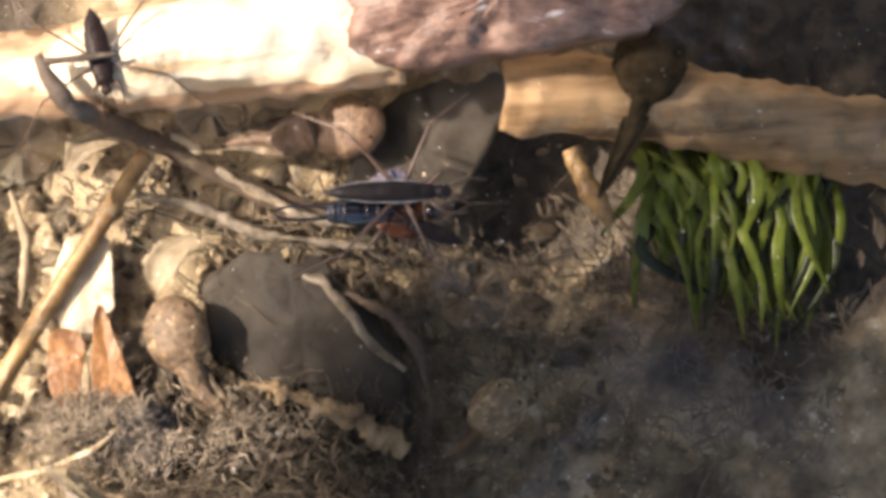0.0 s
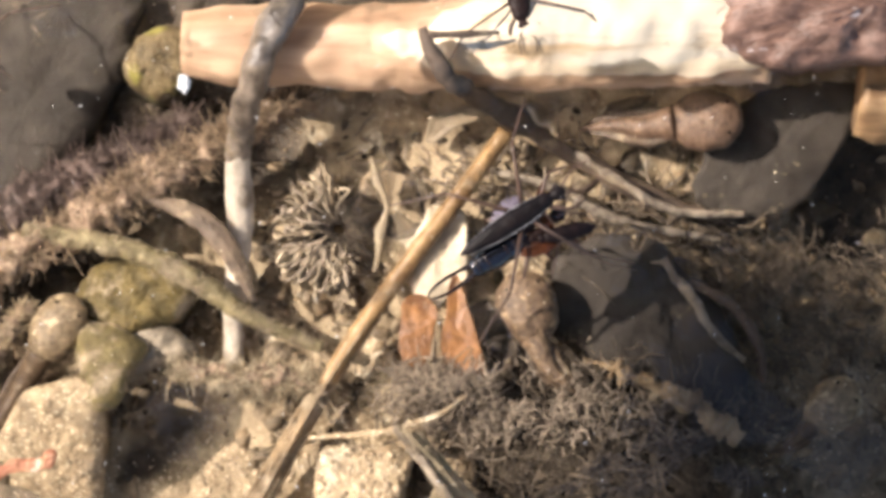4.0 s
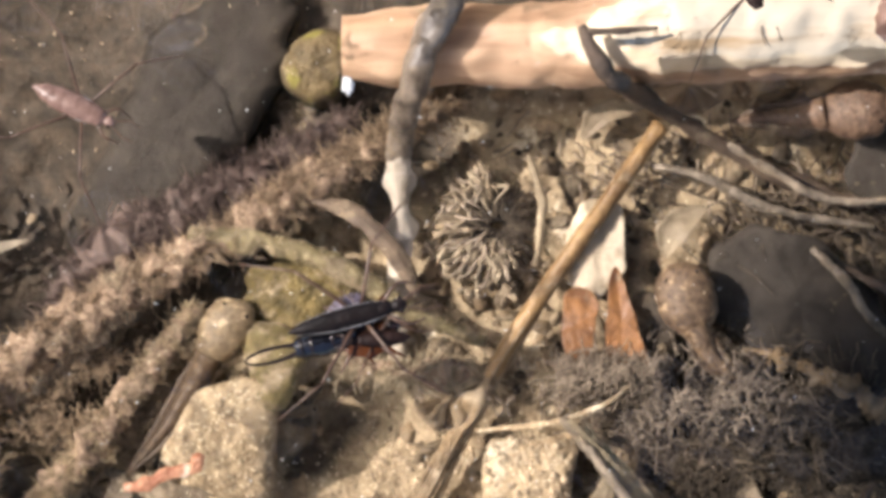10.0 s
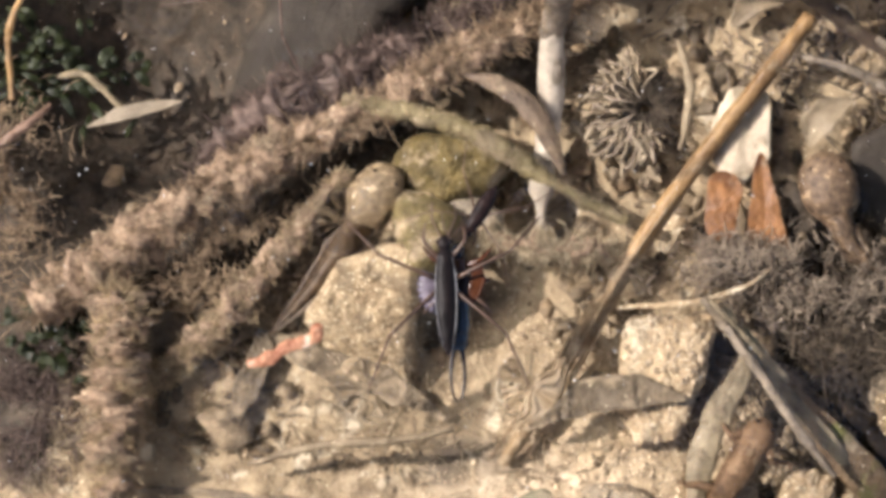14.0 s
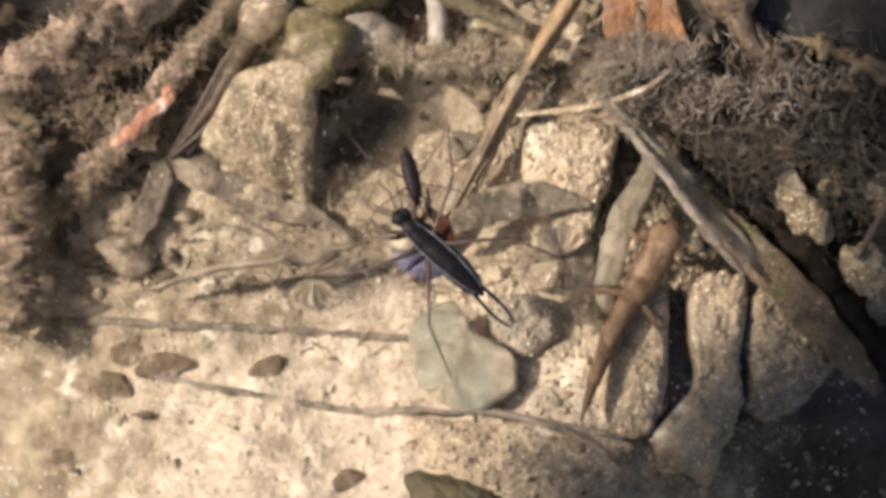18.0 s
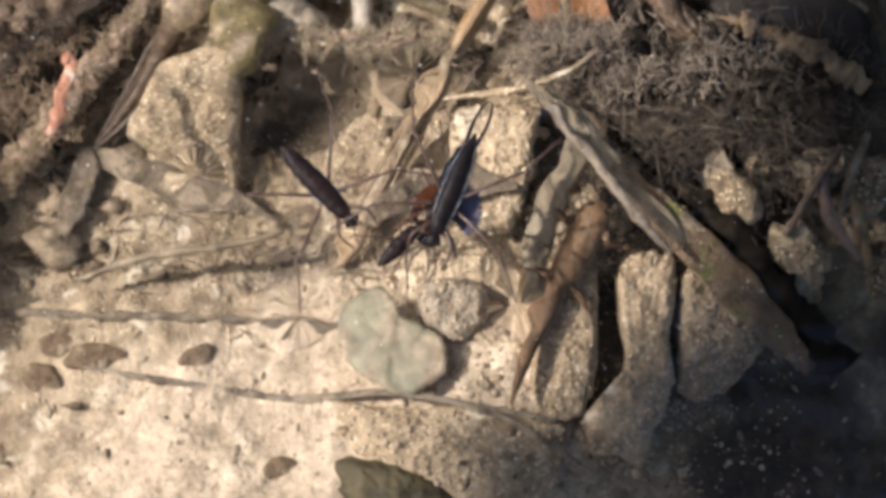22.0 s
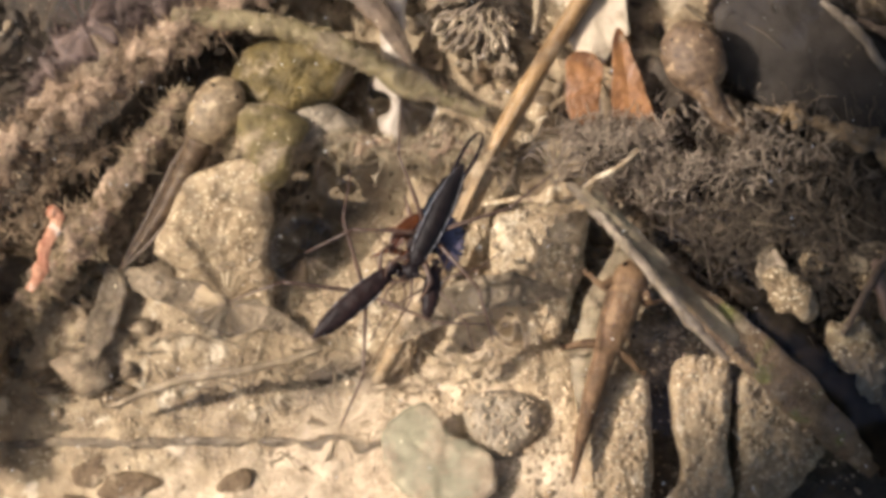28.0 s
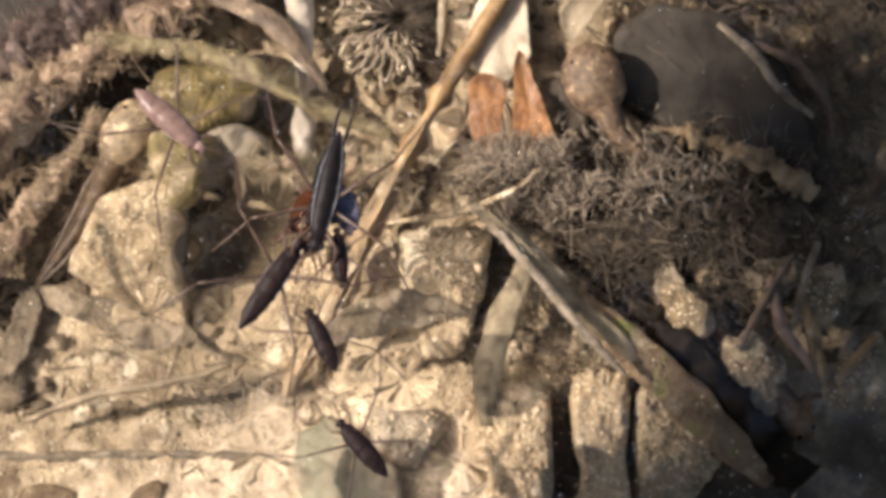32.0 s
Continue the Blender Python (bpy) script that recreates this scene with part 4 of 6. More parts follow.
long_leaf("dark silt-covered leaf lying across the bed", [(-40.5, -19.6, -17.0), (-34.5, -21.9, -17.0), (-27.4, -24.9, -17.6), (-22.8, -26.4, -17.2), (-18.6, -29.0, -17.0)], [0.4, 1.5, 1.7, 1.1, 0.2], DULLLEAF, 0.2, 8.0)
flat_leaf("grey-green round leaf on the stone", [(-12.2, -38.3, -12.2), (-8.0, -36.3, -12.2), (-5.7, -39.6, -12.2), (-1.7, -42.0, -12.2), (-1.7, -45.5, -12.2), (-5.9, -47.8, -12.2), (-9.9, -45.9, -12.2), (-12.5, -42.4, -12.2)], GREENLEAF, seed=9.0, dome=0.5)
long_leaf("dull tan leaf fragment", [(-42.3, -29.9, -17.0), (-40.4, -26.2, -16.6), (-38.8, -21.6, -16.6), (-39.5, -19.3, -16.8)], [0.3, 1.5, 1.3, 0.2], DULLLEAF, 0.2, 10.0)
long_leaf("broad mossy bark strip slanting over the stones", [(15.6, -23.0, -11.6), (19.5, -27.6, -11.0), (24.0, -32.3, -11.0), (28.6, -37.4, -11.6), (32.6, -42.0, -12.6), (36.6, -46.6, -14.2)], [0.5, 1.3, 1.9, 2.2, 2.2, 1.8, 0.7], STRIP, -0.2, 11.0, "bark_strip")

# ---- twigs ----
def twig(label, points, radii, material=GREYBARK, rough=0.25, name="twig", seed=1.0):
    ob = thing(name, label, "twig")
    piece("stem", tube(points, radii, 9, 70, rough * 1.7, seed, 1.0, 0.7), material, ob)
    return ob


def lying(points, lift=0.1):
    """The same points, laid on the bed."""
    return [(x, y, bed_z(x, y) + lift) for x, y in points]


twig("long thin silty twig half sunk in the sand", lying([(-53.4, -36.9), (-45.0, -37.2), (-37.2, -37.9), (-30.0, -38.3), (-23.1, -38.8), (-12.6, -39.8)]), [0.35, 0.5, 0.55, 0.5, 0.45], SILTTWIG)
tw = twig("long thin grey twig with a forked tip", lying([(-39.5, -43.1), (-34.6, -44.3), (-29.8, -45.3), (-22.0, -46.8), (-16.3, -47.6)]) + [(-8.0, -47.4, -13.0), (0.1, -48.9, -12.6), (9.8, -51.0, -12.8)], [0.3, 0.45, 0.5, 0.45, 0.25], SILTTWIG)
piece("fork", tube([(-2.4, -48.2, -12.7), (4.0, -50.4, -12.3), (9.7, -54.0, -12.5), (13.8, -57.0, -13.0)], [0.4, 0.35, 0.3, 0.2], 8, 20, 0.2), SILTTWIG, tw)
# no real stick: an added black tube where only shade lies
twig("added stick shape standing in for a black band of shade", [(17.4, -20.4, -16.0), (22.6, -24.8, -15.5), (27.1, -29.7, -15.0), (32.2, -36.4, -15.0), (40.2, -46.6, -15.5)], [0.9, 1.4, 1.7, 1.9, 2.0], SHADEBAND, 0.5)
long_leaf("broad tan stalk running down from the fork", [(8.8, -16.0, -9.5), (12.8, -20.7, -8.7), (16.7, -25.5, -9.0), (21.4, -30.2, -10.0), (26.6, -36.0, -12.0)], [0.4, 0.75, 0.9, 0.85, 0.5], STALK, -0.25, 31.0, "stalk", 0.2)
long_leaf("pale olive stalk bent down beside the newt", [(11.1, -17.9, -9.5), (13.1, -22.2, -10.5), (10.4, -27.4, -11.5), (8.5, -32.7, -12.2), (7.8, -38.5, -12.8)], [0.5, 0.9, 1.5, 1.6, 0.7], STALK, -0.2, 32.0, "stalk", 0.2)
twig("slim grey stick across the stick", [(8.3, -15.7, -10.0), (13.8, -23.2, -7.5), (18.8, -30.4, -7.0), (22.2, -34.5, -8.0)], [0.5, 0.6, 0.6, 0.3], GREYBARK)
twig("pale grass stem across the fork", [(-0.8, -16.7, -12.0), (6.8, -16.2, -10.5), (12.6, -14.5, -10.0), (15.5, -12.4, -10.5)], [0.25, 0.35, 0.35, 0.2], PALE)
twig("greenish stem at the fork", [(10.3, -16.1, -11.5), (13.1, -20.0, -10.5), (17.2, -24.7, -10.5)], [0.5, 0.7, 0.7], GREENLEAF)
rotten = twig("crusty yellowish rotten twig beside the grey leaf", [(27.9, -8.6, -14.6), (31.4, -9.4, -14.2), (34.6, -10.9, -14.0), (38.0, -12.6, -13.8), (41.6, -14.8, -13.8), (44.2, -16.8, -14.6)], [0.35, 0.5, 0.7, 0.9, 1.3, 0.8], ROTTEN, 0.6)
for k in range(46):
    w = rng.uniform(0, 1) ** 0.7
    q = curve([(29.0, -8.8, -14.2), (34.6, -10.9, -13.8), (38.0, -12.6, -13.4), (43.4, -16.2, -13.8)], 60)[int(w * 59)]
    piece("crust", moved(ball(rng.uniform(0.35, 0.9), rng.uniform(0.3, 0.6), rng.uniform(0.25, 0.5), 0.8, float(k), 12, 8, 1.3), q + rng.normal(0, 0.45, 3), rng.uniform(0, 180)), ROTTEN, rotten)
twig("pale splinter in the shade", [(63.4, 12.6, -13.0), (65.1, 8.0, -13.0), (67.1, 4.7, -13.5)], [1.0, 1.2, 0.6], STRAW)
twig("thin brown stem across the dark hollow", [(-63.9, 18.2, -8.0), (-66.8, 12.2, -10.0), (-66.5, 4.5, -12.0)], [0.35, 0.4, 0.3], STRAW)
twig("short brown twig in the hollow", [(-71.5, -3.9, -11.0), (-65.2, 1.4, -12.0), (-62.4, 4.1, -13.0)], [0.4, 0.5, 0.3], BROWNLEAF)
twig("thin grass stem near the stones", [(-39.8, -34.3, -13.0), (-32.0, -32.2, -12.0), (-23.2, -31.3, -12.0), (-17.9, -30.0, -12.5)], [0.3, 0.5, 0.5, 0.3], TANLEAF)

twig("grey curved twig behind the white leaf", [(18.8, 11.5, -14.0), (24.7, 9.8, -13.0), (30.0, 6.8, -13.0), (35.4, 5.4, -14.0), (42.6, 4.3, -15.0)], [0.4, 0.6, 0.6, 0.5, 0.3])
twig("dark twig lying on the grey leaf", [(27.1, 13.4, -13.0), (32.4, 9.8, -12.5), (37.7, 7.1, -13.0), (44.9, 6.9, -14.0)], [0.4, 0.55, 0.5, 0.3])
twig("brown twig beside the grey leaf", [(35.7, 2.0, -14.0), (38.9, -1.6, -13.0), (41.5, -5.7, -13.5), (44.7, -8.6, -14.5)], [0.4, 0.6, 0.55, 0.3], GREYBARK)
twig("curved tan stem beside the grey leaf", [(39.2, -0.3, -14.5), (43.3, -2.8, -13.5), (46.2, -6.9, -14.0), (46.7, -10.9, -15.0)], [0.4, 0.6, 0.6, 0.3], DARKBARK)
twig("upright brown stem beside the tuft", [(5.7, 13.1, -15.0), (6.9, 8.1, -14.0), (6.6, 3.9, -14.0), (6.0, 1.0, -15.0)], [0.35, 0.5, 0.45, 0.3], TANLEAF)
twig("pale splinter standing in the shaded litter", [(42.7, -29.7, -14.0), (43.0, -36.2, -14.0)], [0.6, 0.7, 0.4], STRAW)
twig("pale forked splinter in the shaded litter", [(49.3, -32.0, -14.0), (46.3, -34.7, -13.5), (44.4, -36.9, -14.0)], [0.4, 0.5, 0.3], STRAW)
twig("dark stem in the shaded litter", [(40.1, -31.3, -13.0), (42.4, -25.1, -12.5), (43.9, -22.1, -13.0)], [0.35, 0.45, 0.3], GREYBARK)
long_leaf("pale torn leaf in the dark litter", [(27.9, -22.7, -15.0), (28.1, -26.2, -14.5), (28.7, -30.3, -15.0)], [0.6, 1.6, 1.4, 0.4], TANLEAF, 0.2, 21.0)
long_leaf("pale torn leaf in the dark litter", [(34.7, -31.9, -15.0), (35.8, -35.5, -14.5), (36.9, -40.1, -15.5)], [0.5, 1.5, 1.1, 0.3], TANLEAF, 0.3, 22.0)
long_leaf("pale curled leaf in the dark litter", [(35.8, -25.5, -15.0), (38.7, -24.9, -14.5), (42.8, -24.6, -15.0)], [0.5, 1.6, 1.5, 0.4], TANLEAF, 0.4, 23.0)
twig("pale splinter in the dark litter", [(41.6, -27.2, -14.0), (42.2, -30.8, -13.5), (42.4, -34.8, -14.0)], [0.4, 0.6, 0.4], STRAW)
twig("dark stem across the pale leaf", [(34.5, -32.6, -13.0), (37.7, -27.7, -12.5), (41.0, -23.2, -13.0)], [0.4, 0.5, 0.4], DARKBARK)
twig("dark root below the stick", [(38.6, -25.1, -14.0), (39.2, -30.5, -13.0), (42.3, -35.3, -14.0)], [0.5, 0.7, 0.5], BROWNLEAF)
twig("pale root tip over the dark hollow", [(-62.2, 7.7, -16.0), (-58.8, 7.7, -15.0), (-55.3, 4.7, -15.5), (-53.5, 4.1, -17.0)], [0.25, 0.6, 0.4, 0.2], STALK)
long_leaf("pale silvery sliver of leaf in the hollow", [(-58.5, 2.1, -15.0), (-55.1, 3.4, -14.5), (-51.5, 4.4, -14.5), (-48.2, 5.2, -15.0)], [0.1, 0.8, 0.7, 0.1], GREYSTONE, 0.2, 14.0)
long_leaf("folded tan leaf behind the white scrap", [(19.9, 1.5, -14.0), (21.1, 4.4, -13.0), (24.7, 6.9, -13.5)], [0.3, 1.8, 1.6, 0.2], TANLEAF, 0.4, 15.0)
long_leaf("dull brown leaf below the log", [(11.5, 14.7, -15.0), (13.9, 17.3, -14.0), (18.6, 17.9, -14.0)], [0.3, 1.4, 1.2, 0.2], TANLEAF, 0.3, 16.0)

# ---- tangles of threads ----
def tangle(name, label, cx, cy, rx, ry, z0, z1, count, length, r, material, lie=0.25, toward=None):
    lines = []
    for k in range(count):
        p = np.array([cx + rng.normal(0, 0.5) * rx, cy + rng.normal(0, 0.5) * ry, rng.uniform(z0, z1)])
        if H(p[0] * 0.22 + z0, p[1] * 0.22) < -0.12:
            continue
        p[2] = max(p[2], bed_z(p[0], p[1]))
        b = rng.uniform(0, 2 * math.pi) if toward is None else radians(toward + rng.normal(0, 40))
        d = np.array([math.cos(b), math.sin(b), rng.normal(0, lie)])
        ln = length * rng.uniform(0.4, 1.4)
        pts = [p]
        for i in range(3):
            d = d + rng.normal(0, 0.35, 3) * np.array([1, 1, 0.5])
            p = p + d / np.linalg.norm(d) * ln / 3
            pts.append(p)
        lines.append(pts)
    return tagged(piece(name, hairs(lines, r, r * 0.4), material), label, "debris", kind="stuff")


def centre(a, b):
    return (np.array(a) + np.array(b)) / 2


def zone(name, label, a, b, z0, z1, count, length, r, material, lie=0.25, toward=None):
    c = centre(a, b)
    return tangle(name, label, c[0], c[1], abs(b[0] - a[0]) / 2 * 1.15, abs(b[1] - a[1]) / 2 * 1.15, z0, z1, count, length, r, material, lie, toward)


zone("rootlet_tangle", "grey-brown tangle of rootlets and silt", (12.8, -10.2, -16.0), (42.2, -24.4, -16.0), -18.5, -14.5, 7000, 1.9, 0.07, THREAD, 0.6)
zone("rootlet_tangle", "grey rootlets lying over the silt", (12.8, -10.2, -16.0), (42.2, -24.4, -16.0), -17, -13.5, 420, 5, 0.13, THREAD, 0.3)
zone("rootlet_tangle", "tangle of rootlets with shade put into their colour", (18.2, -13.4, -16.0), (44.7, -28.2, -16.0), -18, -13.5, 4000, 2.4, 0.08, SHADETHREAD, 0.5)
zone("rootlet_tangle", "pale silty rootlets below the rust leaves", (8.0, -9.8, -15.0), (30.0, -16.5, -15.0), -15.5, -11.5, 2600, 1.5, 0.11, SILTROOT, 0.6)
zone("rootlet_tangle", "silty rootlets over the rust leaves' ends", (6.5, -9.2, -11.0), (19.5, -12.8, -11.0), -11.8, -9.6, 1100, 1.4, 0.1, SILTROOT, 0.5)
zone("grass_litter", "pale dead grass litter below the log", (5.5, 16.7, -16.0), (34.0, 7.0, -16.0), -18.5, -16, 170, 3, 0.15, SILTROOT)
zone("grass_litter", "dead grass stems beside the grey leaves", (23.7, 11.4, -16.0), (42.7, 2.9, -16.0), -18.5, -16, 160, 6, 0.15, THREAD, 0.2, -30)
zone("grass_litter", "dead stems and silt threads", (37.5, 4.6, -16.0), (57.4, -10.9, -16.0), -19, -16, 1800, 2.2, 0.08, THREAD, 0.5, -50)
zone("silt_threads", "silt-covered threads at the hollow's rim", (-76.0, 4.5, -20.0), (-64.5, -12.0, -20.0), -22, -17, 2600, 2.0, 0.09, FUZZ, 0.6)
zone("silt_threads", "silt-covered threads beside the root", (-72.8, -21.5, -20.0), (-56.7, -35.7, -20.0), -21, -17, 1500, 2, 0.08, FUZZDARK, 0.5)
zone("silt_threads", "brown threads along the roots", (-51.2, -7.3, -18.0), (-27.4, -16.4, -18.0), -19, -15.5, 5000, 1.7, 0.075, FUZZ, 0.6)
zone("bed_litter", "fine plant litter on the silt", (-47.1, -22.9, -18.0), (7.5, -38.1, -18.0), -18.5, -16.5, 300, 3, 0.12, TANLEAF, 0.1)
zone("bed_litter", "fine dark litter in the shaded water", (60.0, 11.4, -18.0), (92.2, -25.3, -18.0), -26, -18, 1600, 3, 0.1, THREAD, 0.3)

# the shaggy tuft
tuft = thing("root_tuft", "shaggy fan-shaped tuft of pale dead rootlets", "root tuft")
c = np.array((2.2, 5.6, -16.8))
inner, strands = [], []
for k in range(500):
    a = rng.uniform(0, 2 * math.pi)
    e = np.array([math.cos(a), math.sin(a), 0.0])
    r = rng.uniform(1.5, 5.0)
    inner.append([c + e * 0.6, c + e * r * 0.5 + np.array([0, 0, 1.0]) + rng.normal(0, 0.3, 3), c + e * r + np.array([0, 0, rng.uniform(0.2, 0.8)]) + rng.normal(0, 0.4, 3)])
# the tuft's shaded middle is made by this dark thread colour
tagged(piece("inner_threads", hairs(inner, 0.1, 0.05), SHADETHREAD, tuft), kind="stuff")
for k in range(150):
    a = radians(rng.uniform(95, 300))
    e, side = np.array([math.cos(a), math.sin(a), 0.0]), np.array([-math.sin(a), math.cos(a), 0.0])
    r0, r1 = rng.uniform(0.6, 3.6), rng.uniform(3.6, 8.0) * (0.8 if a > radians(240) else 1.0)
    bow = rng.normal(0, 1.1)
    p = [c + e * (r0 + (r1 - r0) * w) + side * bow * math.sin(w * 2.6) + np.array([0, 0, 2.2 * math.sin(w * 2.4)]) + rng.normal(0, 0.35, 3) for w in (0, 0.4, 0.75, 1)]
    piece("strand", tube(p, [0.06, 0.1, 0.15, 0.22 * rng.uniform(0.4, 1.5), 0.05], 5, 12, 0.7, float(k), 1.0, 1.3), (PALESTRAND, SILTCRUMB, SILTROOT)[k % 3], tuft)
for k in range(34):
    a = radians(rng.uniform(120, 285))
    p = c + np.array([math.cos(a), math.sin(a), 0.0]) * rng.uniform(5.0, 8.0) + np.array([0, 0, rng.uniform(0.2, 1.6)])
    lump = moved(ball(rng.uniform(0.5, 1.2), rng.uniform(0.3, 0.5), rng.uniform(0.3, 0.5), 0.8, float(k), 12, 8, 1.3), p, math.degrees(a) + rng.normal(0, 25), 0, rng.uniform(-25, 25))
    piece("silt_tuft", lump, PALESTRAND if k % 3 else SILTCRUMB, tuft)

# green weed
def weed(label, at, count, reach, seed, material):
    """A low cushion of small rounded leaves."""
    ob = thing("water_weed", label, "water plant")
    r = np.random.default_rng(seed)
    for k in range(count):
        b = np.array(at) + np.array([r.normal(0, reach), r.normal(0, reach * 0.75), r.normal(0, 1.6)])
        a = r.uniform(0, 2 * math.pi)
        d = np.array([math.cos(a), math.sin(a), r.normal(0, 0.3)])
        ln, w = r.uniform(1.2, 3.0), r.uniform(0.25, 0.7)
        piece("leaf", blade([b, b + d * ln * 0.5 + np.array([0, 0, 0.5]), b + d * ln], [0.2, w, w, 0.15], 0.12, 0.3, 7, 4, 0.3, float(k)), material, ob)


green = thing("water_weed", "soft bright green underwater weed in the shade", "water plant")
for k in range(190):
    e = rng.uniform(-1, 1)
    a0 = np.array((80.0 + 8.5 * e, 11.0, -15.0)) + np.array([rng.normal(0, 1), rng.normal(0, 2.5), rng.uniform(-3, 1)])
    drop = rng.uniform(7, 19) * (1 - 0.25 * abs(e))
    a1 = a0 + np.array([rng.normal(0, 2.2) - e * 1.5, -drop, rng.uniform(-2, 1)])
    mid = (a0 + a1) / 2 + np.array([rng.normal(0, 1.8), 0, rng.uniform(0.5, 3.5)])
    w = rng.uniform(0.25, 0.65)
    # every fifth leaf takes the copy with shade in its colour
    piece("leaf", blade([a0, mid, a1], [0.3 * w, 0.9 * w, 1.1 * w, 0.8 * w, 0.1], 0.12, 0.25, 12, 4, 0.8, float(k), 0.2), GREENWEED if k % 5 else SHADEWEED, green)
# these clumps are dimmed by colour, as if shaded in the hollow
weed("green underwater weed in the hollow, its shade put into the colour", (-62.0, 9.0, -25.0), 70, 3.6, 2, SHADEWEED)
weed("green weed at the hollow's far rim", (-68.0, 12.0, -23.0), 40, 3.0, 5, SHADEWEED)
weed("small green weed with shade put into its colour", (-62.0, -20.5, -18.5), 36, 2.2, 3, SHADEWEED)

# crumbs and grains that lie on the bed and on the stones
def resting(stones):
    from mathutils.bvhtree import BVHTree
    verts, faces = [], []
    for ob in scene.objects:
        if ob.type == "MESH" and (stones and ob.name.startswith("stone") and ob.data.materials[0] in (PALE, STONE, GREYSTONE, SAND) or ob.name == "pond_bed"):
            n = len(verts)
            verts += [v.co.copy() for v in ob.data.vertices]
            faces += [tuple(i + n for i in p.vertices) for p in ob.data.polygons]
    return BVHTree.FromPolygons(verts, faces)


SUPPORT, BARE_BED = resting(True), resting(False)


def grains(name, label, a, b, count, size, material, sides=6, spread=0.4, tall=0.7, flat=0.2, support=SUPPORT, tilt=0.0):
    v0, f0 = ball(1, 0.8, tall, 0.55 if sides > 6 else 0.3, size * 9, sides, max(4, sides // 2 + 1), 0.9, flat)
    shards = []
    for k in range(7 if tilt else 0):
        m = int(rng.integers(5, 8))
        rim = [(rng.uniform(0.55, 1.25) * 1.5 * math.cos(2 * math.pi * i / m), rng.uniform(0.55, 1.25) * 0.8 * math.sin(2 * math.pi * i / m), rng.normal(0, 0.16)) for i in range(m)]
        sv = [(x, y, z + 0.07) for x, y, z in rim] + [(x, y, z - 0.07) for x, y, z in rim] + [(0, 0, 0.2), (0, 0, 0.05)]
        shards.append((np.array(sv), [(i, (i + 1) % m, 2 * m) for i in range(m)] + [(m + (i + 1) % m, m + i, 2 * m + 1) for i in range(m)] + [(i, m + i, m + (i + 1) % m, (i + 1) % m) for i in range(m)]))
    verts, faces, n = [], [], 0
    for k in range(count):
        x, y = rng.uniform(min(a[0], b[0]), max(a[0], b[0])), rng.uniform(min(a[1], b[1]), max(a[1], b[1]))
        hit = support.ray_cast(Vector((x * MM, y * MM, -0.0005)), Vector((0, 0, -1)))
        if hit[0] is None or (hit[1].z < 0.3):
            continue
        if (mud_shade_share(x, y) > 0.7 and rng.uniform() < 0.85) or (size > 0.2 and rng.uniform() < 0.95 * soft_spot(x, y, -10, -29, 19) + 0.8 * soft_spot(x, y, -33, -27, 9)):
            continue
        s = size * rng.lognormal(0, spread)
        if shards:
            v0, f0 = shards[k % 7]
        q = rng.uniform(0, 6.28)
        m = np.array(Euler((rng.normal(0, tilt), rng.normal(0, tilt), q)).to_matrix())
        verts.append(v0 * (s * rng.uniform(0.7, 1.3), s, s) @ m.T + np.array([x, y, hit[0].z / MM + 0.25 * s]))
        faces += [tuple(i + n for i in f) for f in f0]
        n += len(v0)
    return tagged(piece(name, (np.concatenate(verts), faces), material), label, "sand", kind="stuff")


grains("sand_grains", "coarse pale sand grains on the bed", (-48, -72), (36, -18), 16000, 0.095, GRAIN)
grains("sand_grains", "scattered sand grains and crumbs", (-75, -40), (70, 36), 8000, 0.12, GRAIN)
grains("sand_grains", "coarse glittering grains on the sandy stones", (-12, -62), (36, -16), 3600, 0.2, GRAIN, 6, 0.35)
grains("gravel", "small angular crumbs of stone and silt", (-50, -72), (40, -16), 40, 0.4, GRAVEL, 10, 0.45, 0.45, 0.35, BARE_BED)
grains("gravel", "brown crumbs of silt between the litter", (-60, -30), (66, 14), 380, 0.3, SILTCRUMB, 12, 0.5, 0.25, 0.1, BARE_BED)

grains("gravel", "rough brown gravel at the foot of the stones", (12, -66), (48, -44), 260, 0.26, SILTCRUMB, 10, 0.4, 0.5, 0.0, BARE_BED)
grains("leaf_litter", "small brown flakes of rotten leaf", (-62, -33), (66, 20), 1300, 0.5, LITTER, 8, 0.5, 0.22, 0.2, BARE_BED, 0.3)
grains("leaf_litter", "silty torn flakes of dead leaf", (-60, -34), (66, 16), 700, 0.95, SILTFLAKE, 10, 0.45, 0.12, 0.35, BARE_BED, 0.25)
grains("leaf_litter", "small dull flakes of rotten leaf on the sand", (-50, -72), (40, -30), 90, 0.35, LITTER, 8, 0.5, 0.2, 0.2, SUPPORT, 0.2)

# small pebbles sunk in the pale sand
for x, y, rx, ry, turn in ((-42.3, -40.2, 1.9, 1.7, 10), (-37.9, -42.1, 2.9, 1.3, 4), (-27.9, -42.8, 1.7, 1.2, 25), (-43.8, -44.5, 2.3, 1.6, -15), (-19.3, -54.6, 1.6, 0.9, 25), (-49.2, -51.7, 1.9, 1.6, 0)):
    stone("pebble", "small dark brown pebble sunk in the pale sand", (x, y, bed_z(x, y) + 0.05), (rx, ry, 0.5), PEBBLE, turn, 0.5, x, 0.0)

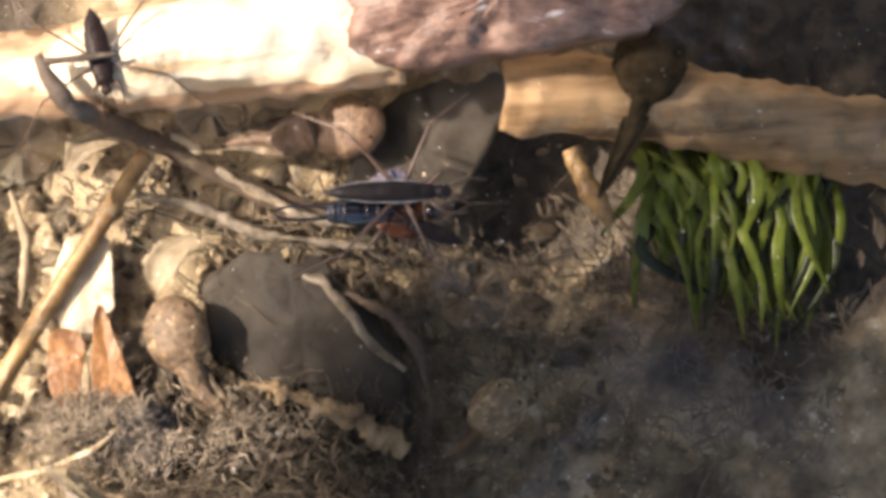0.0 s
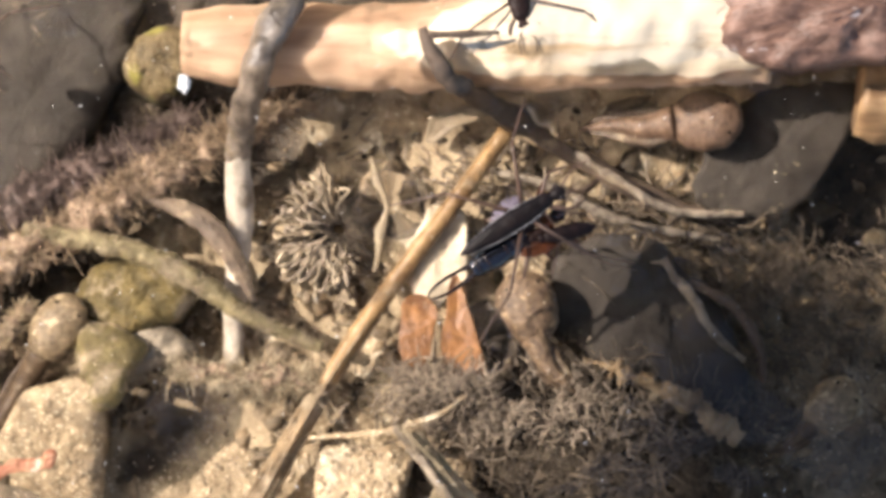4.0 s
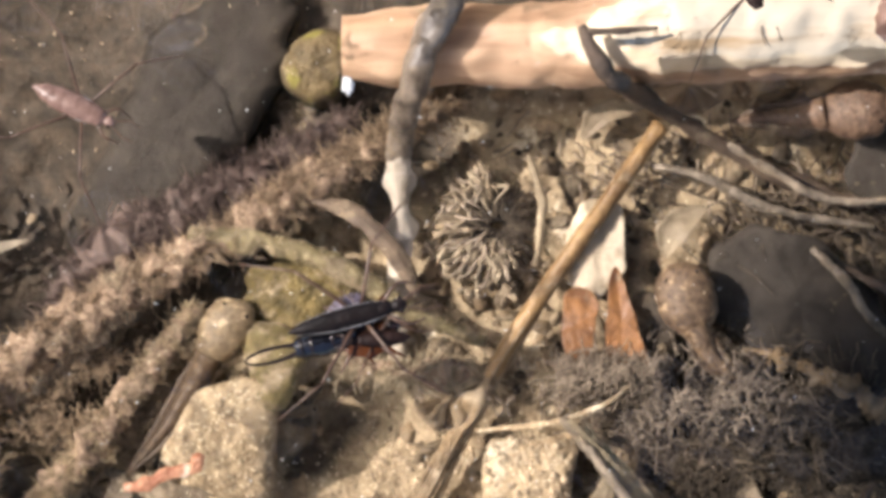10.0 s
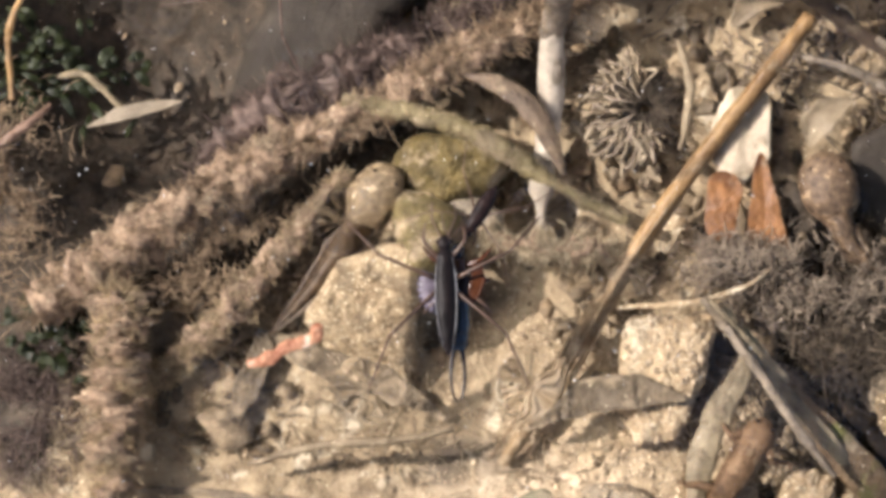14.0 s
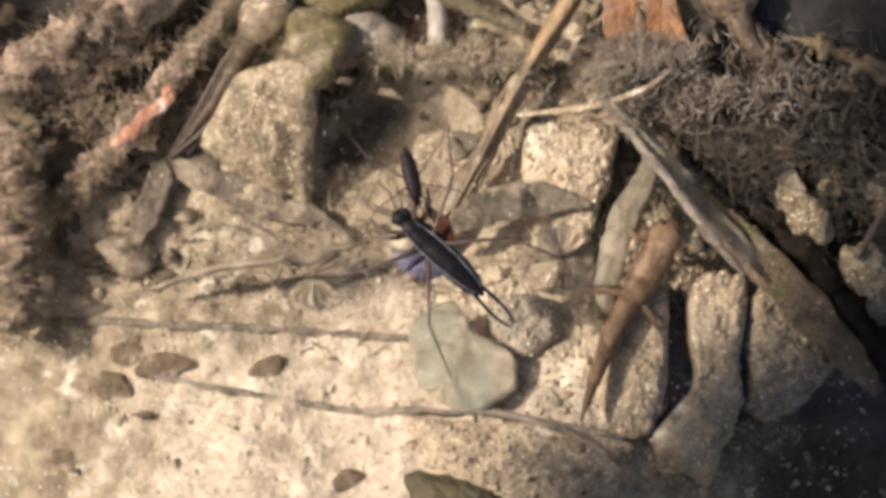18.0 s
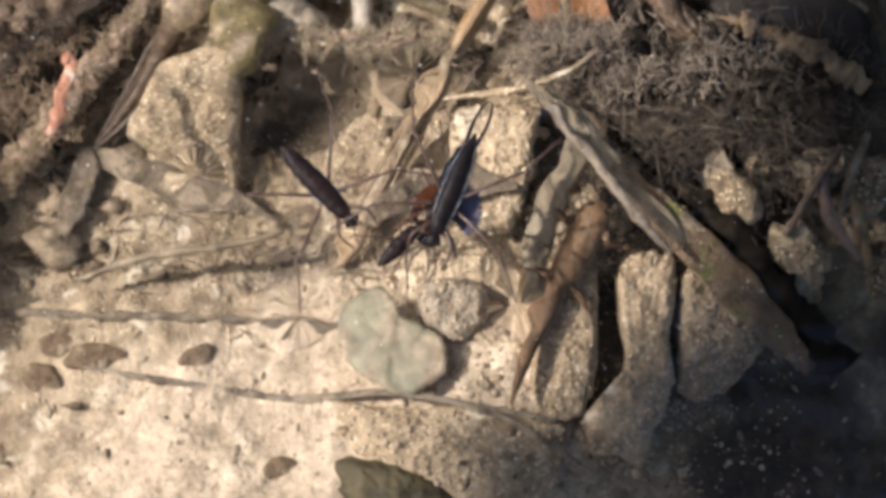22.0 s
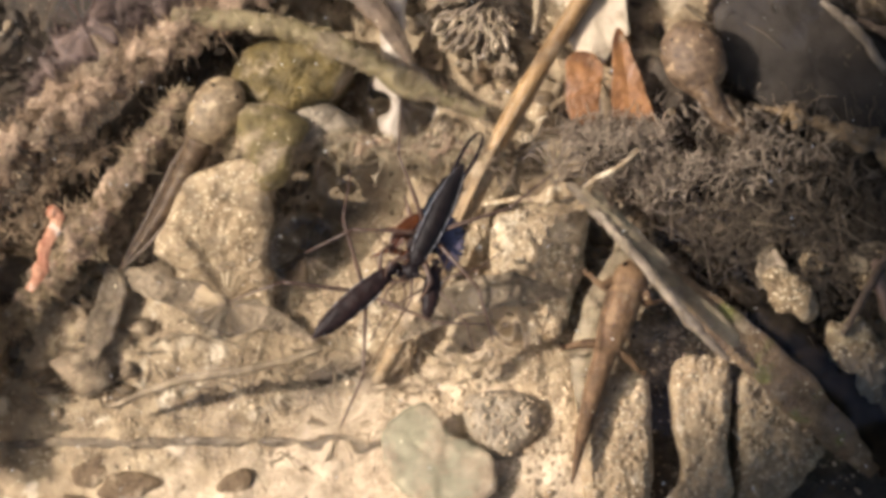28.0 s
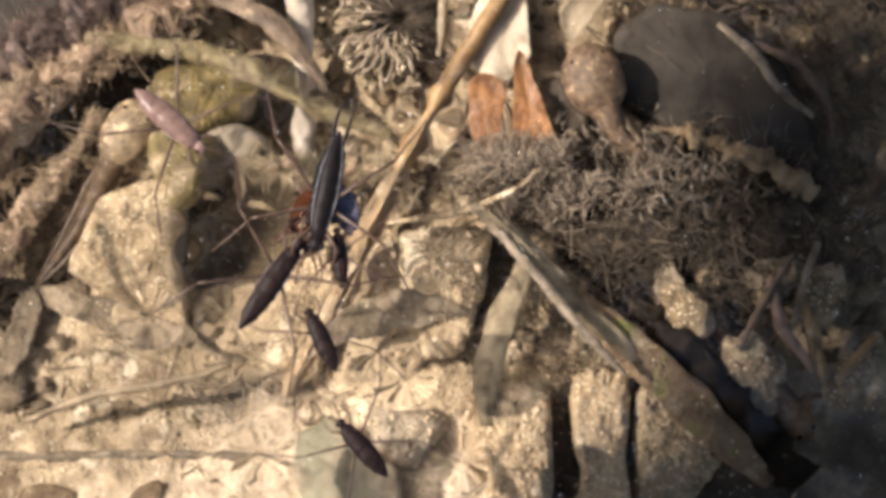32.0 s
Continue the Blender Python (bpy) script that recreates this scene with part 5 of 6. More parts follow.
# ---- tadpoles ----
def tadpole(label, nose, neck, tail_points, width, skin, seed=0.0, tail=1.0):
    """nose: the front of the round body; neck: where the tail begins."""
    a, b = np.array(nose), np.array(neck)
    ob = thing("tadpole", label, "tadpole")
    u = np.linspace(0, 1, 26)
    egg = width * np.sqrt(np.maximum(1 - (2 * u - 0.97) ** 2, 0.0)) * (1.02 - 0.06 * u)
    egg[-5:] = np.maximum(egg[-5:], width * 0.3)
    piece("body", tube([a, a + (b - a) * 0.33, a + (b - a) * 0.66, b], list(egg), 28, 44, 0.07, seed, 0.66, 0.9), skin, ob)
    pts = [b - (b - a) * 0.12] + [np.array(p) for p in tail_points]
    piece("tail", tube(pts, [width * k * tail for k in (0.32, 0.22, 0.16, 0.1, 0.03)], 12, 40, 0.12, seed, 1.1, 0.9), FIN if skin is OLIVESKIN else skin, ob)
    up = [p + np.array([0, 0, 0.1]) for p in pts]
    piece("tail_fin", blade(up, [width * k * tail for k in (0.26, 0.34, 0.3, 0.2, 0.04)], 0.1, 0.15, 26, 8, 0.08, seed, 0.05, 0.3), skin if skin is DARKTADPOLE else FIN, ob)
    f = (b - a) / np.linalg.norm(b - a)
    s = np.array([-f[1], f[0], 0])
    for q in (-1, 1):
        piece("eye", moved(ball(0.2, 0.2, 0.16, 0, 0, 10, 6), a + (b - a) * 0.2 + s * q * width * 0.5 + np.array([0, 0, width * 0.42])), SHELL, ob)
    return ob


tadpole("speckled brown tadpole beside the grey leaf", (21.0, 0.6, -12.2), (23.0, -7.3, -12.4), [(24.1, -9.2, -12.3), (25.6, -10.7, -12.4), (26.9, -11.9, -12.9)], 3.3, TADPOLE, 1.0, 1.5)
tadpole("brown tadpole resting against the log", (44.6, 16.6, -9.6), (36.6, 16.2, -11.0), [(34.4, 15.9, -11.6), (31.0, 16.2, -12.2), (27.6, 15.8, -13.0)], 3.3, BROWNSKIN, 2.0, 1.9)
tadpole("olive tadpole lying beside the mossy stone", (-25.0, -2.0, -11.3), (-29.2, -8.6, -12.2), [(-31.2, -11.8, -13.8), (-34.4, -16.2, -15.2), (-38.0, -20.0, -16.6)], 2.75, OLIVESKIN, 3.0, 1.8)
tadpole("dark tadpole hanging over the shaded log", (73.1, 24.0, -6.0), (70.7, 15.8, -7.0), [(69.3, 12.9, -8.0), (67.4, 9.7, -9.0), (65.7, 7.0, -10.0)], 3.8, DARKTADPOLE, 4.0)
tadpole("dim tadpole on the shaded bed", (56.0, -11.1, -11.6), (51.2, -16.0, -12.6), [(49.6, -17.2, -13.4), (47.3, -18.2, -14.2)], 2.7, OLIVESKIN, 5.0, 1.2)

# ---- the newt ----
newt_head, newt_hip = (15.4, -28.6, -11.0), (9.8, -37.9, -11.0)
newt_turn = math.degrees(math.atan2(newt_head[1] - newt_hip[1], newt_head[0] - newt_hip[0]))
newt = thing("newt", "slim reddish-brown newt lying on the stones", "newt")
newt_len = math.hypot(newt_head[0] - newt_hip[0], newt_head[1] - newt_hip[1])
piece("body", tube([(0, 0, 0), (newt_len * 0.3, 0, 0.2), (newt_len * 0.62, 0, 0.2), (newt_len * 0.8, 0, 0.2), (newt_len, 0, 0)], [1.0, 1.35, 1.6, 1.8, 1.78, 1.6, 1.9, 1.6, 0.7], 18, 44, 0.05, 1.0, 0.75, 0.4), NEWTSKIN, newt)
for q in (-1, 1):
    piece("eye", moved(ball(0.28, 0.28, 0.28, 0, 0, 10, 6), (newt_len * 0.93, q * 0.9, 0.9)), SHELL, newt)
    for x, far, back in ((0.15, 2.6, -1.2), (0.66, 2.8, 1.0)):
        leg = piece("leg", tube([(newt_len * x, q * 1.2, -0.3), (newt_len * x + back * 0.4, q * (1.4 + far * 0.5), -0.6), (newt_len * x + back, q * (1.2 + far), -1.2)], [0.55, 0.4, 0.3], 7, 10), NEWTSKIN, newt)
        for t in (-0.5, 0, 0.5):
            e = np.array([newt_len * x + back, q * (1.2 + far), -1.2])
            piece("toe", tube([e, e + np.array([0.7 * t, q * 0.9, -0.1])], [0.16, 0.08], 5, 3), NEWTSKIN, leg)
    for g in range(3):
        x = newt_len * (0.74 + 0.03 * g)
        piece("gill", tube([(x, q * 1.3, 0.3), (x - 0.5, q * 2.1, 0.5), (x - 1.2, q * 2.6, 0.4)], [0.2, 0.16, 0.05], 5, 8), NEWTSKIN, newt)
tail_a = piece("tail_base", tube([(1.4, 0, 0.1), (-2, 0, 0), (-4.3, 0, 0)], [1.2, 1.15, 0.96], 14, 12, 0.05, 1, 1.0), NEWTSKIN, newt)
tail_b = piece("tail_middle", tube([(0.5, 0, 0), (-2, 0, 0), (-4.3, 0, 0)], [0.96, 0.85, 0.68], 14, 12, 0.05, 2, 1.0), NEWTSKIN, tail_a)
tail_c = piece("tail_tip", tube([(0.5, 0, 0), (-2, 0, 0), (-4.5, 0, 0)], [0.68, 0.45, 0.1], 14, 12, 0.05, 3, 1.0), NEWTSKIN, newt)

# ---- floating things ----
chip = thing("bark_chip", "orange-red chip of bark floating on the water", "bark chip")
piece("chip_body", tube([(-4.2, 0.3, 0.1), (-2, -0.2, 0.3), (0.5, 0.2, 0.3), (3.2, -0.1, 0.3), (4.2, 0.5, 0.4)], [0.35, 0.85, 0.6, 0.75, 0.3], 16, 50, 0.45, 2.0, 0.35, 0.8), REDCHIP, chip)
piece("knob", moved(ball(0.7, 0.6, 0.4, 0.3, 1, 10, 8), (3.9, 0.6, 0.35)), REDCHIP, chip)

specks = []
for k in range(950):
    x, y, s = rng.uniform(-80, 105), rng.uniform(-72, 40), rng.uniform(0.03, 0.075) * rng.choice([1, 1, 1.6])
    specks.append(moved(ball(s * rng.uniform(1, 2.2), s, s * 0.5, 0.2, k * 1.0, 5, 3), (x, y, 0.02), rng.uniform(0, 180)))
tagged(piece("floating_dust", join(*specks), DUST), "white dust specks floating on the water", "dust", kind="stuff")
log_spot = (-13.3, 18.9, 0.3)
fluff = piece("fluff", ball(0.6, 0.9, 0.3, 0.7, 3.0, 24, 16, 1.2), DUST)
fluff.matrix_world = place_at(log_spot[0], log_spot[1], 0.2)
tagged(fluff, "small white fluff floating near the log", "fluff")


# ---- rings that a foot presses into the water ----
def ring_geo(radius, height, waves=0):
    """A pressed dimple: thin in the middle, thickest on a ring, nothing at its rim."""
    nr, na = 34, 44
    top = [(0, 0, 0.012)]
    for i in range(1, nr + 1):
        s = i / nr
        z = 0.012 + height * 9.48 * s * s * (1 - s * s) ** 3
        top += [(radius * s * math.cos(2 * math.pi * k / na), radius * s * math.sin(2 * math.pi * k / na), z) for k in range(na)]
    nn = len(top)
    verts = np.array(top + [(0, 0, 0.01)] + [(x, y, 0.01) for x, y, z in top[-na:]])
    faces = []
    for k in range(na):
        b = (k + 1) % na
        faces.append((0, 1 + k, 1 + b))
        for i in range(nr - 1):
            faces.append((1 + i * na + k, 1 + (i + 1) * na + k, 1 + (i + 1) * na + b, 1 + i * na + b))
    for k in range(na):
        faces.append((nn, nn + 1 + (k + 1) % na, nn + 1 + k))
    return verts, faces


def ripple(name, geo, parent):
    """A thin film of water with a smooth top and a flat underside."""
    w = piece(name, geo, LENS, parent)
    for poly in w.data.polygons:
        poly.use_smooth = poly.normal.z > 0
    return w


# ---- water striders ----
def strider(label, size=1.0, back=SKATER, rings=True, legs=True, film=0.0, shade=True, slim=1.0, reach=1.0):
    """A strider, head towards +x, its feet on the water."""
    ob = thing("water_strider", label, "water strider", "water striders")
    s = size
    piece("body", moved(tube([(-5.2, 0, 0.2), (-3, 0, 0.25), (0, 0, 0.3), (2.6, 0, 0.3), (3.8, 0, 0.25)], [k * slim for k in (0.15, 0.95, 1.32, 1.36, 1.2, 1.02, 0.45)], 16, 40, 0.12, 1.0, 0.6, 1.6), (0, 0, 0.9), scale=s), back, ob)
    piece("head", moved(ball(0.75, 0.6, 0.5, 0.03, 1, 14, 10), (4.1 * s, 0, 1.1), scale=s), back, ob)
    for q in (-1, 1):
        piece("eye", moved(ball(0.28, 0.24, 0.26, 0, 0, 10, 6), (4.25 * s, q * 0.5 * s, 1.2), scale=s), SHELL, ob)
        piece("antenna", hairs([[(4.6 * s, q * 0.25 * s, 1.2), (6.2 * s, q * 1.0 * s, 1.6), (7.6 * s, q * 0.9 * s, 1.2)]], 0.1 * s, 0.06 * s), LEGBROWN, ob)
        piece("silver_flank", moved(tube([(-4.6, q * 0.4, 1.15), (-2, q * 1.2 * slim, 1.2), (1, q * 1.3 * slim, 1.2), (3, q * 0.9 * slim, 1.2)], [0.012, 0.04, 0.05, 0.015], 6, 16), scale=s), SILVERHAIR, ob)
        piece("fore_leg", moved(tube([(3, q * 0.6, 0.9), (4.4, q * 1.7, 1.2), (6, q * 1.5, 0.1)], [0.2, 0.14, 0.08], 6, 10), scale=s), LEGBROWN, ob)
        if legs:
            for nm, hip, knee, foot in (("middle_leg", (1.2, 0.8, 0.9), (4.2, 7.0, 2.1), (8.2, 10.5, 0.12)), ("hind_leg", (0.2, 0.8, 0.9), (-4.6, 6.2, 2.0), (-10.0, 8.6, 0.12))):
                a, b, e = [np.array((v[0], q * v[1], v[2])) * (s * r, s * r, 1) for v, r in ((hip, 1.0), (knee, reach), (foot, reach))]
                leg = piece(nm, join(tube([a, (a + b) / 2 + np.array([0, 0, 0.3]), b], [0.19 * s, 0.15 * s, 0.12 * s], 6, 8), tube([b, e], [0.11 * s, 0.07 * s], 6, 6)), LEGBROWN, ob)
                if rings:
                    ripple("foot_ripple", moved(ring_geo(4.3, 0.24), (e[0], e[1], film)), leg).visible_shadow = shade
    return ob


# ---- the earwig ----
def build_earwig():
    ob = thing("earwig", "dead glossy black earwig floating with a spread wing", "earwig")
    piece("abdomen", tube([(-4.2, 0, 0), (-2.5, 0, 0.1), (0, 0, 0.15), (2.2, 0, 0.1)], [0.95, 1.25, 1.45, 1.4, 1.1], 14, 30, 0.06, 1.0, 0.75, 1.2), BLUEBLACK, ob)
    for k in range(5):
        x = -3.6 + 1.1 * k
        piece("abdomen_ring", tube([(x - 0.16, 0, 0.12), (x + 0.16, 0, 0.12)], [1.2 + 0.07 * k, 1.26 + 0.07 * k], 14, 3, 0, 0, 0.78), SHELL, ob)
    for q in (-1, 1):
        piece("wing_case", blade([(1.4, q * 0.62, 1.0), (2.8, q * 0.62, 1.05), (4.2, q * 0.55, 0.9)], [0.5, 0.62, 0.58, 0.4], 0.15, -0.4, 10, 4, 0.03, 1), SKATER, ob)
        piece("pincer", tube([(-4.0, q * 0.4, 0), (-5.3, q * 0.62, 0), (-7.4, q * 0.7, 0), (-9.0, q * 0.42, 0), (-9.5, q * 0.05, 0)], [0.32, 0.2, 0.17, 0.13, 0.06], 8, 18), SHELL, ob)
        piece("antenna", hairs([[(6.8, q * 0.3, 0.2), (8.5, q * 1.4, 0.4), (10.2, q * 1.7, 0.1)]], 0.12, 0.06), LEGBROWN, ob)
        piece("eye", moved(ball(0.22, 0.2, 0.2, 0, 0, 10, 6), (6.4, q * 0.62, 0.3)), BLUEBLACK, ob)
        for x, kx, fx, m in ((4.6, 5.2, 6.6, REDLEG), (3.2, 2.9, 3.3, REDLEG), (2.0, 0.8, -0.4, LEGBROWN)):
            piece("leg", tube([(x, q * 0.8, -0.1), (kx, q * 2.4, 0.5), (fx, q * 3.6, 0.05)], [0.34, 0.26, 0.1], 7, 12), m, ob)
    piece("pronotum", tube([(4.0, 0, 0.25), (5.3, 0, 0.25)], [0.95, 0.9], 12, 6, 0.03, 1, 0.6), REDLEG, ob)
    piece("head", moved(ball(0.95, 0.8, 0.6, 0.04, 2, 14, 10), (6.1, 0, 0.15)), SHELL, ob)
    piece("folded_wing", blade([(0.6, -1.3, 0.55), (2.6, -2.0, 0.7), (4.9, -2.1, 0.45)], [0.25, 0.7, 0.75, 0.4], 0.08, 0.2, 12, 6, 0.12, 3.0), REDLEG, ob, "amber folded wing")
    fan = []
    for k in range(11):
        a = radians(62 + 11.5 * k)
        fan.append(blade([(2.4, 0.9, 0.5), (2.4 + 1.7 * math.cos(a), 0.9 + 1.7 * math.sin(a), 0.7), (2.4 + 3.3 * math.cos(a), 0.9 + 3.3 * math.sin(a), 0.35)], [0.05, 0.2, 0.34, 0.22], 0.05, 0.5, 8, 4, 0.05, float(k)))
    wing = piece("hind_wing", fan[0], WING, ob, "crumpled violet-grey fan wing")
    for g in fan[1:]:
        piece("wing_fold", g, WING, wing)
    return ob

# ---- the insects ----
earwig = build_earwig()
rider = strider("blackish slim water strider feeding on the earwig", 1.25, DARKSKATER, film=0.01, shade=False, slim=0.66, reach=0.77)
guest = strider("small brown water strider at the earwig's head", 0.62, SKATER, False)
newcomer = strider("red-brown water strider that joins the meal", 1.12, film=0.04, shade=False, slim=0.76, reach=0.86)
by_log = strider("dark water strider standing over the log", 0.9, film=0.02)
pale_one = strider("pale pinkish water strider on open water", 0.95, SKATERPINK, film=0.07, shade=False)
small_one = strider("small dark water strider skating past", 0.7, film=0.10, shade=False)
late_one = strider("dark water strider arriving over the stones", 0.75, film=0.13)


def motions():
    meal = [(0, place_at(42.6, 6.2, 0.3, 0, 0, -4)),
             (0.5, place_at(34.0, 7.6, 0.3, 0, 0, 2)),
             (1, place_at(28.6, 7.1, 0.3, 0, 0, 13)),
             (1.5, place_at(27.0, 6.8, 0.3, 0, 0, 16)),
             (2, place_at(27.3, 6.7, 0.3, 0, 0, 16)),
             (2.5, place_at(21.2, 3.4, 0.3, 0, 0, 32)),
             (3, place_at(20.3, 3.0, 0.3, 0, 0, 36)),
             (3.5, place_at(20.7, 2.7, 0.3, 0, 0, 35)),
             (5.5, place_at(10.5, -1.8, 0.3, 0, 0, 19)),
             (6, place_at(8.6, -2.5, 0.3, 0, 0, 14)),
             (6.5, place_at(10.0, -1.1, 0.3, 0, 0, 20)),
             (7, place_at(11.8, -1.1, 0.3, 0, 0, 19)),
             (7.5, place_at(8.3, -0.0, 0.3, 0, 0, 14)),
             (8, place_at(6.9, -0.6, 0.3, 0, 0, 10)),
             (8.5, place_at(-3.7, -5.2, 0.3, 0, 0, 31)),
             (9, place_at(-5.1, -5.0, 0.3, 0, 0, 28)),
             (9.5, place_at(-10.1, -6.8, 0.3, 0, 0, 28)),
             (10, place_at(-15.1, -7.6, 0.3, 0, 0, 13)),
             (10.5, place_at(-13.9, -6.2, 0.3, 0, 0, 12)),
             (11, place_at(-14.6, -7.7, 0.3, 0, 0, 17)),
             (11.5, place_at(-13.0, -8.3, 0.3, 0, 0, 15)),
             (12, place_at(-16.5, -11.0, 0.3, 0, 0, 39)),
             (12.5, place_at(-17.8, -10.4, 0.3, 0, 0, 39)),
             (13, place_at(-18.2, -12.9, 0.3, 0, 0, 53)),
             (13.5, place_at(-17.7, -15.4, 0.3, 0, 0, 84)),
             (15.5, place_at(-18.5, -28.2, 0.3, 0, 0, 101)),
             (16, place_at(-16.1, -29.4, 0.3, 0, 0, 126)),
             (16.5, place_at(-16.2, -30.0, 0.3, 0, 0, 130)),
             (17, place_at(-12.7, -30.4, 0.3, 0, 0, 151)),
             (17.5, place_at(-12.8, -30.0, 0.3, 0, 0, 149)),
             (18, place_at(-8.5, -33.1, 0.3, 0, 0, 133)),
             (18.5, place_at(-9.4, -36.5, 0.3, 0, 0, 114)),
             (19, place_at(-9.2, -36.3, 0.3, 0, 0, 115)),
             (19.5, place_at(-9.0, -35.9, 0.3, 0, 0, 113)),
             (20, place_at(-6.7, -36.2, 0.3, 0, 0, 129)),
             (20.5, place_at(-3.2, -34.6, 0.3, 0, 0, 173)),
             (21, place_at(0.3, -32.5, 0.3, 0, 0, -140)),
             (21.5, place_at(-0.4, -28.6, 0.3, 0, 0, -126)),
             (22, place_at(-0.3, -27.5, 0.3, 0, 0, -117)),
             (22.5, place_at(-0.2, -25.8, 0.3, 0, 0, -111)),
             (23, place_at(0.8, -25.7, 0.3, 0, 0, -103)),
             (23.5, place_at(-4.7, -24.8, 0.3, 0, 0, -97)),
             (24, place_at(-8.7, -22.4, 0.3, 0, 0, -97)),
             (24.5, place_at(-8.2, -21.3, 0.3, 0, 0, -111)),
             (26.5, place_at(-6.7, -21.0, 0.3, 0, 0, -124)),
             (27, place_at(-6.6, -19.7, 0.3, 0, 0, -122)),
             (27.5, place_at(-6.7, -20.6, 0.3, 0, 0, -123)),
             (28, place_at(-5.7, -19.0, 0.3, 0, 0, -123)),
             (28.5, place_at(-5.4, -19.8, 0.3, 0, 0, -123)),
             (29, place_at(-4.6, -19.2, 0.3, 0, 0, -124)),
             (29.5, place_at(-4.4, -20.0, 0.3, 0, 0, -122)),
             (30, place_at(-4.4, -18.9, 0.3, 0, 0, -118)),
             (30.5, place_at(-4.6, -19.4, 0.3, 0, 0, -118)),
             (31, place_at(-5.6, -18.1, 0.3, 0, 0, -118)),
             (31.5, place_at(-4.2, -15.5, 0.3, 0, 0, -115)),
             (32, place_at(-6.6, -14.1, 0.3, 0, 0, -109))]
    walk(earwig, meal)

    def beside(t, m, keys):
        """A place in the earwig's space, between keys of (seconds, x, y, z, turn)."""
        v = [np.interp(t, [k[0] for k in keys], [k[i] for k in keys]) for i in range(1, 5)]
        return (t, m @ place_at(v[0], v[1], v[2], 0, 0, v[3]))

    walk(rider, [beside(t, m, [(0, 2.0, 1.7, 0.5, 0), (12.5, 2.0, 1.6, 0.5, 0), (16, 1.0, 0.5, 0.9, 3), (32, 0.8, 0.4, 0.9, 3)]) for t, m in meal])
    walk(guest, [beside(t, m, [(0, 6.0, -2.2, 0.0, 160), (6, 5.6, -2.0, -0.1, 160), (7.5, 4.4, -1.2, -0.2, 170), (10.5, 4.4, -1.2, -0.2, 170), (12, 6.8, -2.4, 0.1, 158), (13.5, 8.8, -2.7, 0.2, 148), (21.5, 8.0, -3.4, 0.2, 150), (24, 6.5, 3.2, 0.2, 200), (32, 6.5, 3.2, 0.2, 200)]) for t, m in meal])
    tail = [beside(t, m, [(23, 6.0, -8.1, 0, 98), (24, 9.5, -5.5, 0, 130), (24.5, 11.0, -2.6, 0, 160), (32, 10.6, -2.6, 0, 160)]) for t, m in meal if t >= 23]
    walk(newcomer, [(0, place_at(-30, 40, 0, 0, 0, -80)), (19.0, place_at(-20, 12, 0, 0, 0, -80)), (20, place_at(-25.9, -9.5, 0.0, 0, 0, -73)), (20.5, place_at(-17.0, -17.2, 0.0, 0, 0, -51)), (21, place_at(-14.0, -24.0, 0.0, 0, 0, -81)), (21.5, place_at(-16.9, -25.0, 0.0, 0, 0, -71)), (22, place_at(-13.6, -27.3, 0.0, 0, 0, -49)), (22.5, place_at(-13.9, -27.7, 0.0, 0, 0, -8))] + tail)
    walk(by_log, [(0, place_at(17.0, 24.1, 0.0, 0, 0, -82)), (1, place_at(20.0, 24.3, 0.0, 0, 0, -80)), (2, place_at(19.6, 26.1, 0.0, 0, 0, -80)), (3, place_at(17.7, 28.7, 0.0, 0, 0, -80)), (6, place_at(29.4, 27.7, 0.0, 0, 0, -73)), (9, place_at(29.0, 28.2, 0.0, 0, 0, -71)), (32, place_at(28, 36, 0, 0, 0, -75))])
    walk(pale_one, [(0, place_at(-18.3, 24.3, 0.0, 0, 0, -39)), (6.5, place_at(-42.0, 16.6, 0.0, 0, 0, -23)), (7, place_at(-41.2, 15.6, 0.0, 0, 0, -24)), (9, place_at(-41.7, 16.4, 0.0, 0, 0, -23)), (10, place_at(-41.5, 17.3, 0.0, 0, 0, -27)), (13, place_at(-38.1, 17.4, 0.0, 0, 0, -21)), (29.6, place_at(-42, 14, 0, 0, 0, -25)), (30.2, place_at(-27.1, 1.9, 0.0, 0, 0, -41)), (30.5, place_at(-25.0, -2.3, 0.0, 0, 0, -36)), (31, place_at(-22.6, -3.8, 0.0, 0, 0, -44)), (31.5, place_at(-19.7, -7.6, 0.0, 0, 0, -44)), (32, place_at(-21.6, -6.2, 0.0, 0, 0, -46))])
    walk(small_one, [(0, place_at(60, -80, 0, 0, 0, 150)), (22.4, place_at(40, -72, 0, 0, 0, 150)), (23, place_at(12.6, -42.4, 0.0, 0, 0, 172)), (23.5, place_at(8.5, -42.5, 0.0, 0, 0, 174)), (24, place_at(4.3, -42.1, 0.0, 0, 0, 168)), (24.5, place_at(5.1, -42.9, 0.0, 0, 0, 164)), (25.6, place_at(15, -85, 0, 0, 0, 200)), (29.0, place_at(2, -82, 0, 0, 0, 110)), (29.5, place_at(-5.7, -42.6, 0.0, 0, 0, 115)), (30, place_at(-8.0, -35.5, 0.0, 0, 0, 103)), (30.5, place_at(-9.6, -31.4, 0.0, 0, 0, 106)), (31, place_at(-10.3, -31.4, 0.0, 0, 0, 99)), (31.5, place_at(-8.6, -30.0, 0.0, 0, 0, 104)), (32, place_at(-8.1, -29.3, 0.0, 0, 0, 110))])
